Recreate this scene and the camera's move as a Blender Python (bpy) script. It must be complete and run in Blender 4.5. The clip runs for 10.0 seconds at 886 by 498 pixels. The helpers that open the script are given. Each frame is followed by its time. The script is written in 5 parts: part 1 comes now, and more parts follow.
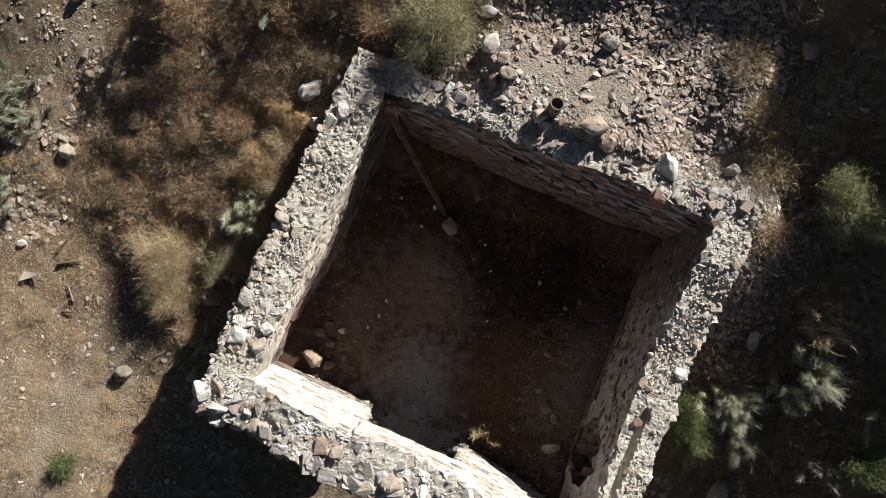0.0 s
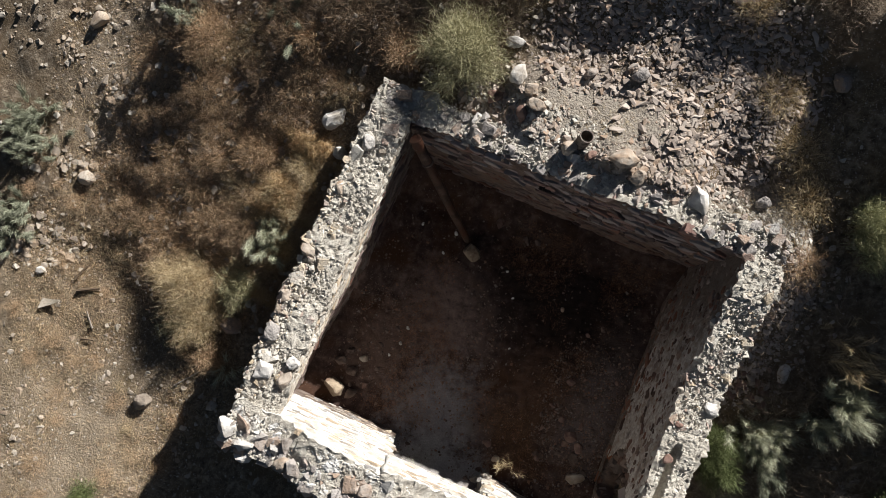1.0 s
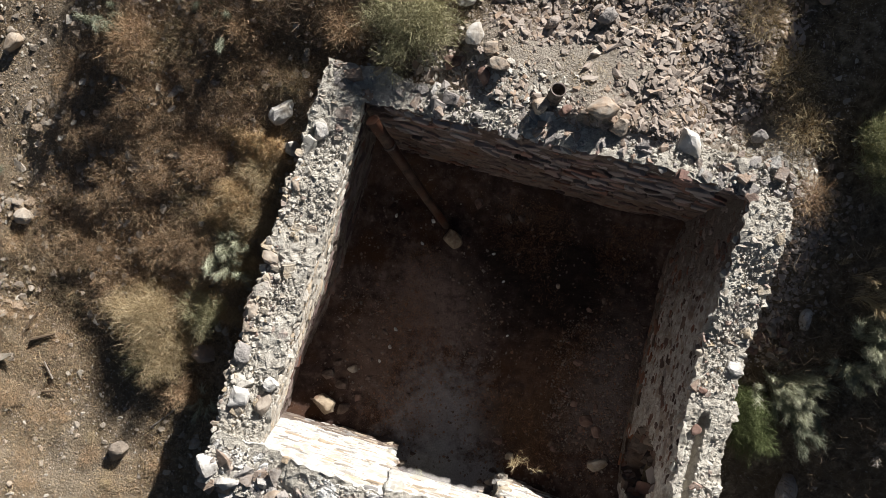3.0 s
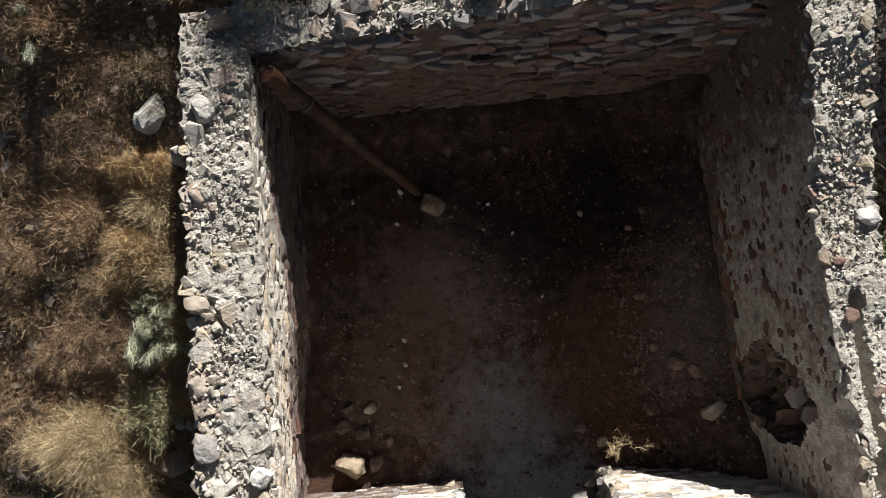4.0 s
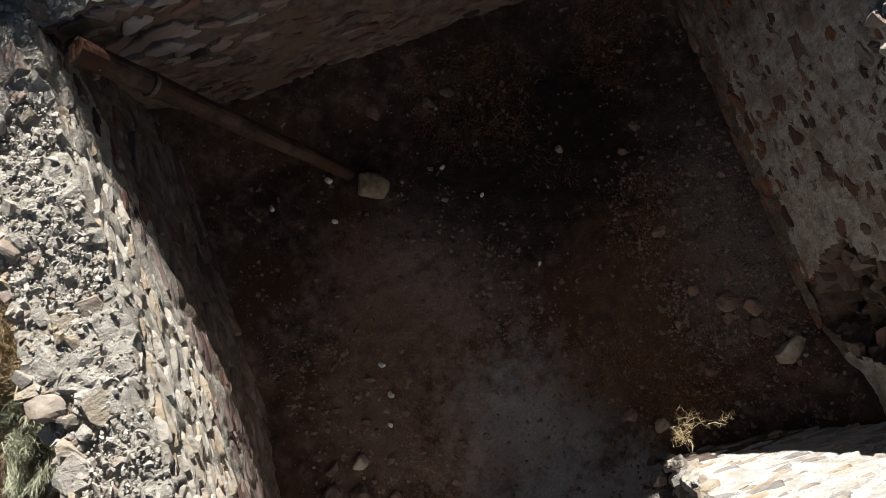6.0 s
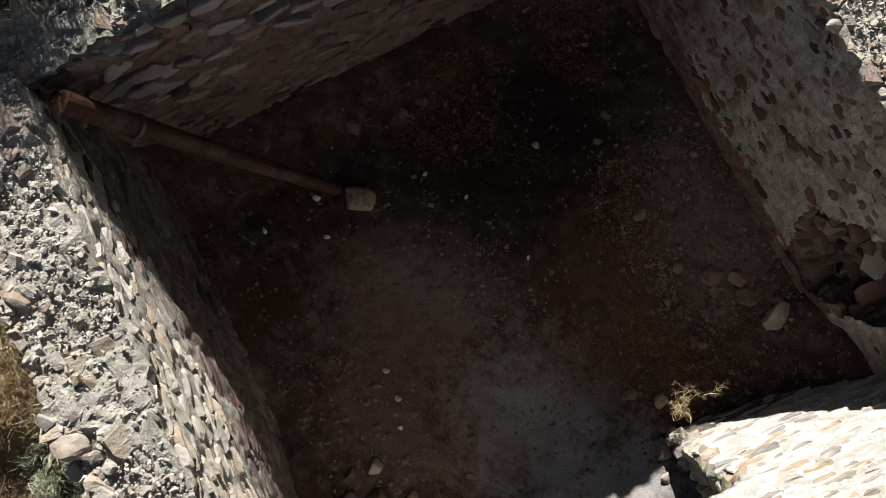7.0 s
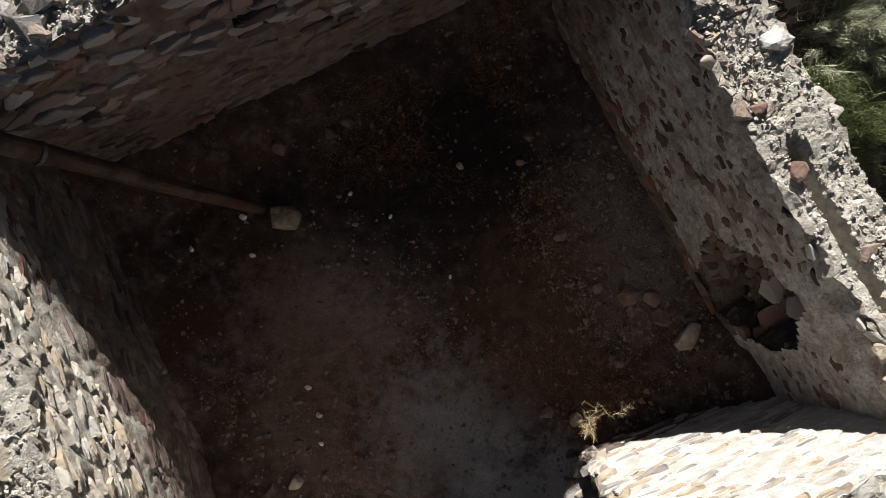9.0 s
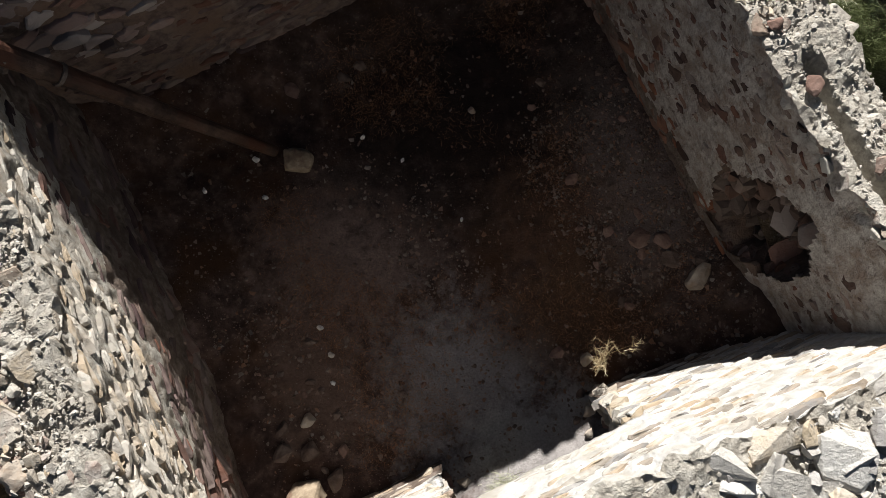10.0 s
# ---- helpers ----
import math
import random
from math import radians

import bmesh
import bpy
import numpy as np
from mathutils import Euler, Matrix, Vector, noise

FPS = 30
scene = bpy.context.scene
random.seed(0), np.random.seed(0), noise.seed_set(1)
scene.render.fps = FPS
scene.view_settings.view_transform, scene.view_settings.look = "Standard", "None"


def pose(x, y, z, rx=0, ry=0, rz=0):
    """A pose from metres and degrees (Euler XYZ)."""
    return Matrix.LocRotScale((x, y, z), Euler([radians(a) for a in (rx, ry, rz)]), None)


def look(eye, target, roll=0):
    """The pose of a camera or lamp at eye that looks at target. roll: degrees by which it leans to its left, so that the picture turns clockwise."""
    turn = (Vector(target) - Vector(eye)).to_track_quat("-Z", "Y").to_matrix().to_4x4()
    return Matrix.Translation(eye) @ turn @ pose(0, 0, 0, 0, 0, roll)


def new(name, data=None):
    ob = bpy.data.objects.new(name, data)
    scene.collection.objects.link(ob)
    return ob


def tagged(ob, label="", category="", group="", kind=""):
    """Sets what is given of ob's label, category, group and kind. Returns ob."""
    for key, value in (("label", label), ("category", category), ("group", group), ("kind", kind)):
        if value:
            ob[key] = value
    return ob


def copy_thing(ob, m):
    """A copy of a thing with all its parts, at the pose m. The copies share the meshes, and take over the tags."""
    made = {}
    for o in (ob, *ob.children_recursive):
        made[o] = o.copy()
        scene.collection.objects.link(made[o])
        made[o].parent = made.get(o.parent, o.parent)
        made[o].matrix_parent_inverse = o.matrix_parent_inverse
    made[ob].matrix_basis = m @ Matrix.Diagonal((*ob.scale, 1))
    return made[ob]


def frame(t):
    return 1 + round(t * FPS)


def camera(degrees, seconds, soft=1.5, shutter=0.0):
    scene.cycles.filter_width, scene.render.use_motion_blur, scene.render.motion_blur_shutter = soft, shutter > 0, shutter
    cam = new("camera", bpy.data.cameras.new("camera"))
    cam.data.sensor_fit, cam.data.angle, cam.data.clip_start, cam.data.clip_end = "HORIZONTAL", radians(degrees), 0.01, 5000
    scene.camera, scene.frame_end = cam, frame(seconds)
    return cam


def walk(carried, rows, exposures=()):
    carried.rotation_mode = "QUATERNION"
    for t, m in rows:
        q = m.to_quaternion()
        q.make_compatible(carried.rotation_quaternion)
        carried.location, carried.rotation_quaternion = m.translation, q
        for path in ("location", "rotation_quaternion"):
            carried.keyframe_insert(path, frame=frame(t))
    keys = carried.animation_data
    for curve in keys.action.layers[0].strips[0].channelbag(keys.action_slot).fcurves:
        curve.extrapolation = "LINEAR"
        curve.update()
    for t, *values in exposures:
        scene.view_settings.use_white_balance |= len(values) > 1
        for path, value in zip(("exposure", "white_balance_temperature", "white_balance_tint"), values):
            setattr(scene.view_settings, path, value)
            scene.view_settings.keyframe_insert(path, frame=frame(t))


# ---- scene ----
cam = camera(68.3, 10.0, soft=0.5)
PATH = [
    (0, (0.016, 0.086, 9.369), (-0.04, 0.285, 7.38), 7.8),
    (0.5, (-0.316, 0.308, 9.321), (-0.376, 0.513, 7.332), 7.3),
    (1, (-0.389, 0.275, 9.326), (-0.452, 0.483, 7.338), 6.7),
    (1.5, (-0.339, 0.268, 9.295), (-0.401, 0.475, 7.307), 7.3),
    (2, (-0.272, 0.259, 9.246), (-0.332, 0.465, 7.257), 7.2),
    (2.5, (-0.231, 0.259, 9.081), (-0.283, 0.469, 7.093), 7.3),
    (2.7, (-0.229, 0.249, 8.963), (-0.275, 0.464, 6.975), 7.4),
    (3.8, (-0.377, 0.099, 7.044), (-0.34, 0.349, 5.06), 7.7),
    (4, (-0.355, 0.077, 6.614), (-0.313, 0.325, 4.63), 4.1),
    (4.5, (-0.396, 0.089, 5.56), (-0.309, 0.314, 3.574), 4.3),
    (5, (-0.346, 0.125, 5.063), (-0.254, 0.344, 3.077), 4.4),
    (5.5, (-0.245, 0.145, 5.075), (-0.154, 0.37, 3.089), 3.4),
    (5.7, (-0.219, 0.143, 5.091), (-0.122, 0.365, 3.105), 4.9),
    (6.8, (-0.148, 0.163, 5.255), (-0.041, 0.363, 3.267), 1.7),
    (7, (-0.145, 0.17, 5.292), (-0.035, 0.368, 3.305), 2.9),
    (7.5, (0.05, 0.104, 5.364), (0.16, 0.306, 3.378), 2.4),
    (8, (0.385, -0.029, 5.378), (0.5, 0.171, 3.392), 3.7),
    (8.5, (0.484, -0.016, 5.382), (0.595, 0.185, 3.396), 2.9),
    (9, (0.488, 0.008, 5.407), (0.598, 0.212, 3.42), 2.5),
    (9.5, (0.422, -0.017, 5.411), (0.533, 0.186, 3.425), 2.9),
    (10, (0.206, -0.366, 5.387), (0.312, -0.167, 3.4), 2.5),
]
walk(cam, [(t, look(eye, target, roll)) for t, eye, target, roll in PATH], exposures=[(0.0, 0.85), (10.0, 0.85)])

# ---------------------------------------------------------------- light
SUN_AZ, SUN_EL = radians(17.0), radians(29.3)      # azimuth from +y towards +x
world = bpy.data.worlds.new("world")
scene.world = world
world.use_nodes = True
wn = world.node_tree
sky = wn.nodes.new("ShaderNodeTexSky")
sky.sky_type = 'NISHITA'
sky.sun_disc = False
sky.sun_elevation, sky.sun_rotation = SUN_EL, SUN_AZ
wn.nodes["Background"].inputs["Strength"].default_value = 0.0164
wn.links.new(sky.outputs[0], wn.nodes["Background"].inputs["Color"])
sun_dir = Vector((math.sin(SUN_AZ) * math.cos(SUN_EL), math.cos(SUN_AZ) * math.cos(SUN_EL), math.sin(SUN_EL)))
sun = new("sun", bpy.data.lights.new("sun", 'SUN'))
sun.data.energy, sun.data.angle, sun.data.color = 5.0, radians(0.5), (1.0, 0.964, 0.918)
sun.matrix_world = look(sun_dir * 60, (0, 0, 0))

rng = np.random.default_rng(7)


# ---------------------------------------------------------------- materials
def material(name, stops, scale=6.0, rough=0.9, bump=0.4, bump_scale=40.0, spread="", spread_amount=0.5,
             stain=None, stain_scale=1.2, speck=None, distance=0.02):
    """stops: colours from dark to light along a grain noise. spread: 'object' or 'island' shifts each piece along them.
    stain: a colour of large uneven patches. speck: a colour of small grains."""
    m = bpy.data.materials.new(name)
    m.use_nodes = True
    nt = m.node_tree
    N, L = nt.nodes, nt.links
    bsdf = N["Principled BSDF"]
    bsdf.inputs["Roughness"].default_value = rough
    bsdf.inputs["Specular IOR Level"].default_value = 0.25
    geo = N.new("ShaderNodeNewGeometry")
    fine = N.new("ShaderNodeTexNoise")
    fine.inputs["Scale"].default_value, fine.inputs["Detail"].default_value, fine.inputs["Roughness"].default_value = scale, 8, 0.65
    L.new(geo.outputs["Position"], fine.inputs["Vector"])
    value = fine.outputs["Fac"]
    if spread:
        src = (N.new("ShaderNodeObjectInfo").outputs["Random"] if spread == "object" else geo.outputs["Random Per Island"])
        mixv = N.new("ShaderNodeMix")
        mixv.inputs["Factor"].default_value = spread_amount
        L.new(value, mixv.inputs["A"])
        L.new(src, mixv.inputs["B"])
        value = mixv.outputs["Result"]
    ramp = N.new("ShaderNodeValToRGB")
    L.new(value, ramp.inputs["Fac"])
    lo, hi = (0.05, 0.95) if spread else (0.3, 0.7)
    els = ramp.color_ramp.elements
    while len(els) < len(stops):
        els.new(0.5)
    for i, c in enumerate(stops):
        els[i].position = lo + (hi - lo) * i / max(1, len(stops) - 1)
        els[i].color = (*c, 1)
    col = ramp.outputs["Color"]
    if stain:
        big = N.new("ShaderNodeTexNoise")
        big.inputs["Scale"].default_value, big.inputs["Detail"].default_value, big.inputs["Roughness"].default_value = stain_scale, 6, 0.6
        L.new(geo.outputs["Position"], big.inputs["Vector"])
        cut = N.new("ShaderNodeMapRange")
        cut.inputs["From Min"].default_value, cut.inputs["From Max"].default_value = 0.46, 0.64
        L.new(big.outputs["Fac"], cut.inputs["Value"])
        mx = N.new("ShaderNodeMix")
        mx.data_type = 'RGBA'
        L.new(cut.outputs["Result"], mx.inputs["Factor"])
        L.new(col, mx.inputs["A"])
        mx.inputs["B"].default_value = (*stain, 1)
        col = mx.outputs["Result"]
    if speck:
        vor = N.new("ShaderNodeTexVoronoi")
        vor.inputs["Scale"].default_value = 38
        L.new(geo.outputs["Position"], vor.inputs["Vector"])
        near = N.new("ShaderNodeMapRange")
        near.inputs["From Min"].default_value, near.inputs["From Max"].default_value = 0.22, 0.12
        L.new(vor.outputs["Distance"], near.inputs["Value"])
        sep = N.new("ShaderNodeSeparateColor")
        L.new(vor.outputs["Color"], sep.inputs["Color"])
        some = N.new("ShaderNodeMath")
        some.operation = 'GREATER_THAN'
        some.inputs[1].default_value = 0.55
        L.new(sep.outputs["Red"], some.inputs[0])
        both = N.new("ShaderNodeMath")
        both.operation = 'MULTIPLY'
        L.new(near.outputs["Result"], both.inputs[0])
        L.new(some.outputs[0], both.inputs[1])
        mx = N.new("ShaderNodeMix")
        mx.data_type = 'RGBA'
        L.new(both.outputs[0], mx.inputs["Factor"])
        L.new(col, mx.inputs["A"])
        mx.inputs["B"].default_value = (*speck, 1)
        col = mx.outputs["Result"]
    L.new(col, bsdf.inputs["Base Color"])
    if bump:
        bn = N.new("ShaderNodeTexNoise")
        bn.inputs["Scale"].default_value, bn.inputs["Detail"].default_value, bn.inputs["Roughness"].default_value = bump_scale, 8, 0.68
        L.new(geo.outputs["Position"], bn.inputs["Vector"])
        b = N.new("ShaderNodeBump")
        b.inputs["Strength"].default_value, b.inputs["Distance"].default_value = bump, distance
        height = bn.outputs["Fac"]
        L.new(height, b.inputs["Height"])
        L.new(b.outputs["Normal"], bsdf.inputs["Normal"])
    return m


MORTAR_CREAM = material("cream mortar", [(0.22, 0.19, 0.155), (0.46, 0.42, 0.36), (0.60, 0.57, 0.51), (0.70, 0.68, 0.62)], 20, bump=1.0, bump_scale=55, distance=0.045,
                        stain=(0.42, 0.36, 0.29), stain_scale=7.5)
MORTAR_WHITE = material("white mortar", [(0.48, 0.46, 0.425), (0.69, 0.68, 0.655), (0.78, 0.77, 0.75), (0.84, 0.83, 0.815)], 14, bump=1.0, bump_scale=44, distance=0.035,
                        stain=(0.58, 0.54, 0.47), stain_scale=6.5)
MORTAR_TOP = material("crumbling mortar top", [(0.30, 0.27, 0.235), (0.51, 0.47, 0.405), (0.65, 0.615, 0.545), (0.75, 0.72, 0.65)], 22, bump=1.0, bump_scale=70, distance=0.03,
                      stain=(0.46, 0.42, 0.36), stain_scale=7.5)
MORTAR_GREY = material("grey mortar", [(0.20, 0.15, 0.12), (0.50, 0.445, 0.40), (0.66, 0.61, 0.56), (0.76, 0.72, 0.67)], 17, bump=1.0, bump_scale=38, distance=0.05,
                       stain=(0.40, 0.31, 0.25), stain_scale=8.0)
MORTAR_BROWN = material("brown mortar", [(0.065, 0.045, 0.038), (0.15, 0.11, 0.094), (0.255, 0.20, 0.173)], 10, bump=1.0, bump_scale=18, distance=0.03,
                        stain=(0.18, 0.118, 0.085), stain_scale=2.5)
MORTAR_SHADE = material("shade brown mortar", [(0.10, 0.074, 0.058), (0.22, 0.175, 0.145), (0.34, 0.285, 0.245)], 15, bump=1.0, bump_scale=40, distance=0.04,
                       stain=(0.14, 0.10, 0.078), stain_scale=6.0)
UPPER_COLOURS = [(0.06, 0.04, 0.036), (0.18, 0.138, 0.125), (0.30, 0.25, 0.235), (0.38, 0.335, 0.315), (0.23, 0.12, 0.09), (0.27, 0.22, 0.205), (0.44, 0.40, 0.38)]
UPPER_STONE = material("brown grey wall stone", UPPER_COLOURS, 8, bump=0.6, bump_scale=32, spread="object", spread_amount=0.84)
UPPER_STONE_J = material("brown grey wall stone joined", UPPER_COLOURS, 8, bump=0.6, bump_scale=32, spread="island", spread_amount=0.84)
CROWN_COLOURS = [(0.27, 0.17, 0.13), (0.40, 0.345, 0.28), (0.52, 0.48, 0.42), (0.59, 0.56, 0.50), (0.50, 0.465, 0.415), (0.45, 0.36, 0.25), (0.56, 0.525, 0.465), (0.30, 0.21, 0.17), (0.61, 0.59, 0.545)]
WHITE_COLOURS = [(0.30, 0.24, 0.19), (0.50, 0.475, 0.435), (0.64, 0.62, 0.58), (0.70, 0.685, 0.65), (0.52, 0.43, 0.31), (0.66, 0.645, 0.61), (0.36, 0.345, 0.33), (0.74, 0.725, 0.695)]
WHITE_CROWN = material("bleached crown stone", WHITE_COLOURS, 9, bump=0.9, bump_scale=30, distance=0.03, spread="object", spread_amount=0.78)
WHITE_RUBBLE = material("bleached rubble", WHITE_COLOURS, 9, bump=0.7, bump_scale=40, distance=0.02, spread="island", spread_amount=0.78)
CROWN_STONE = material("mixed crown stone", CROWN_COLOURS, 9, bump=0.9, bump_scale=30, distance=0.03, spread="object", spread_amount=0.78)
CROWN_STONE_J = material("mixed crown stone joined", CROWN_COLOURS, 9, bump=0.7, bump_scale=40, distance=0.02, spread="island", spread_amount=0.78)
FIELD_COLOURS = [(0.14, 0.11, 0.085), (0.29, 0.245, 0.20), (0.40, 0.35, 0.29), (0.34, 0.255, 0.18), (0.47, 0.425, 0.365), (0.60, 0.56, 0.50)]
FIELD_STONE = material("dusty field stone", FIELD_COLOURS, 9, bump=0.6, bump_scale=40, spread="object", spread_amount=0.7)
FIELD_STONE_J = material("dusty field stone joined", FIELD_COLOURS, 9, bump=0.6, bump_scale=40, spread="island", spread_amount=0.7)
RUBBLE_MORTAR = material("crumbled mortar", [(0.30, 0.27, 0.23), (0.50, 0.465, 0.41), (0.65, 0.62, 0.56)], 30, bump=0.6, bump_scale=90,
                         spread="island", spread_amount=0.5)
# Pale tones for the west stones that stand in sunlight.
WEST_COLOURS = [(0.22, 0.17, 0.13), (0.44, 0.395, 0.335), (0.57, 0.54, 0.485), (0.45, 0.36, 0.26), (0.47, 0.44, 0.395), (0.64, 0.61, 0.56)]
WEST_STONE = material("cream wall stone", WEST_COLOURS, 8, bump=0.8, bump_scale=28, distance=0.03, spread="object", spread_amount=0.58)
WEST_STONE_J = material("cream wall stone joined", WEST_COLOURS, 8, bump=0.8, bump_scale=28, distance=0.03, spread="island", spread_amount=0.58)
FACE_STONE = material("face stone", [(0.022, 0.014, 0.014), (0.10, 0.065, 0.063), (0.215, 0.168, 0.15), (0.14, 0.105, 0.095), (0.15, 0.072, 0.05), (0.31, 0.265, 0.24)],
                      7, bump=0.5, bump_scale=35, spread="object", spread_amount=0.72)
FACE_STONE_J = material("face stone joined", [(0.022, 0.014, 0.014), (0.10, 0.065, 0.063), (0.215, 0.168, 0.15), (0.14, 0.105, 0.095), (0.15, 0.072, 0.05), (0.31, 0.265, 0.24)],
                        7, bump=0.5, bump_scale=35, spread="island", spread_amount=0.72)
EAST_COLOURS = [(0.04, 0.026, 0.023), (0.10, 0.062, 0.05), (0.20, 0.135, 0.105), (0.36, 0.30, 0.265), (0.21, 0.095, 0.06), (0.15, 0.10, 0.085), (0.50, 0.455, 0.415)]
FOOT_COLOURS = [(0.035, 0.022, 0.018), (0.10, 0.06, 0.045), (0.19, 0.12, 0.09), (0.24, 0.10, 0.055), (0.16, 0.10, 0.078), (0.30, 0.235, 0.20)]
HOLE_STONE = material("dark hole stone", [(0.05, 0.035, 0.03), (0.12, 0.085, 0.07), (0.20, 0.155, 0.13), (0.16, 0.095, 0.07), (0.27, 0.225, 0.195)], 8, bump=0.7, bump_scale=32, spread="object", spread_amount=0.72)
FOOT_STONE = material("rusty foot stone", FOOT_COLOURS, 8, bump=0.6, bump_scale=32, spread="object", spread_amount=0.75)
FOOT_STONE_J = material("rusty foot stone joined", FOOT_COLOURS, 8, bump=0.6, bump_scale=32, spread="island", spread_amount=0.75)
EAST_STONE = material("grey wall stone", EAST_COLOURS, 9, bump=0.8, bump_scale=28, distance=0.03, spread="object", spread_amount=0.75)
EAST_STONE_J = material("grey wall stone joined", EAST_COLOURS, 9, bump=0.8, bump_scale=28, distance=0.03, spread="island", spread_amount=0.75)
PALE_STONE = material("pale stone", [(0.11, 0.09, 0.075), (0.34, 0.305, 0.26), (0.66, 0.64, 0.60), (0.46, 0.36, 0.255), (0.27, 0.26, 0.25), (0.72, 0.705, 0.67)],
                      8, bump=0.8, bump_scale=28, distance=0.03, spread="object", spread_amount=0.58)
PALE_STONE_J = material("pale stone joined", [(0.11, 0.09, 0.075), (0.34, 0.305, 0.26), (0.66, 0.64, 0.60), (0.46, 0.36, 0.255), (0.27, 0.26, 0.25), (0.72, 0.705, 0.67)],
                        8, bump=0.8, bump_scale=28, distance=0.03, spread="island", spread_amount=0.58)
TOP_STONE = material("rubble stone", [(0.13, 0.115, 0.11), (0.29, 0.265, 0.25), (0.38, 0.355, 0.335), (0.34, 0.25, 0.19), (0.46, 0.44, 0.415), (0.62, 0.60, 0.57)],
                     9, bump=0.9, bump_scale=30, distance=0.03, spread="object", spread_amount=0.62)
FLOOR_PEBBLE = material("floor pebble", [(0.085, 0.062, 0.052), (0.12, 0.085, 0.066), (0.20, 0.15, 0.125), (0.20, 0.11, 0.07), (0.17, 0.14, 0.122), (0.24, 0.21, 0.19)], 9, bump=0.3, spread="island", spread_amount=0.8)
TOP_STONE_J = material("rubble stone joined", [(0.13, 0.115, 0.11), (0.29, 0.265, 0.25), (0.38, 0.355, 0.335), (0.34, 0.25, 0.19), (0.46, 0.44, 0.415), (0.62, 0.60, 0.57)],
                       9, bump=0.5, bump_scale=45, spread="island", spread_amount=0.7)
SCREE = material("scree stone", [(0.15, 0.12, 0.10), (0.30, 0.25, 0.215), (0.40, 0.34, 0.295), (0.46, 0.40, 0.35), (0.36, 0.26, 0.19), (0.56, 0.51, 0.455)],
                 9, bump=0.4, bump_scale=45, spread="island", spread_amount=0.72)
WHITE_STONE = material("white stone", [(0.42, 0.40, 0.38), (0.58, 0.56, 0.53), (0.70, 0.68, 0.65)], 11, bump=0.5, bump_scale=30,
                       stain=(0.40, 0.36, 0.31), stain_scale=6)
TAN_STONE = material("tan stone", [(0.22, 0.18, 0.145), (0.38, 0.325, 0.27), (0.50, 0.44, 0.37)], 9, bump=0.5, bump_scale=30,
                     stain=(0.33, 0.24, 0.17), stain_scale=7)
BLOCK_STONE = material("yellowish stone", [(0.16, 0.12, 0.085), (0.30, 0.24, 0.17), (0.42, 0.35, 0.26)], 7, bump=0.6, bump_scale=30, stain=(0.15, 0.10, 0.07), stain_scale=6)
FLOOR_ROCK = material("brown floor stone", [(0.07, 0.048, 0.038), (0.14, 0.10, 0.082), (0.21, 0.165, 0.14)], 9, bump=0.5, bump_scale=30)
RED_STONE = material("red stone", [(0.11, 0.068, 0.055), (0.21, 0.132, 0.106), (0.29, 0.20, 0.166)], 9, bump=0.5, bump_scale=30)
SOIL = material("dry soil", [(0.06, 0.042, 0.028), (0.185, 0.143, 0.10), (0.40, 0.33, 0.245)], 12, bump=0.9, bump_scale=34, distance=0.05,
                stain=(0.165, 0.118, 0.072), stain_scale=2.6, speck=(0.42, 0.38, 0.33))
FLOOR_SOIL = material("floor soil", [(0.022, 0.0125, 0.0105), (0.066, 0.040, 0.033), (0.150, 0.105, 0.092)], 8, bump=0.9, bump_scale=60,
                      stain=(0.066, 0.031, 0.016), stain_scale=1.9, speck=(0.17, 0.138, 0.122))


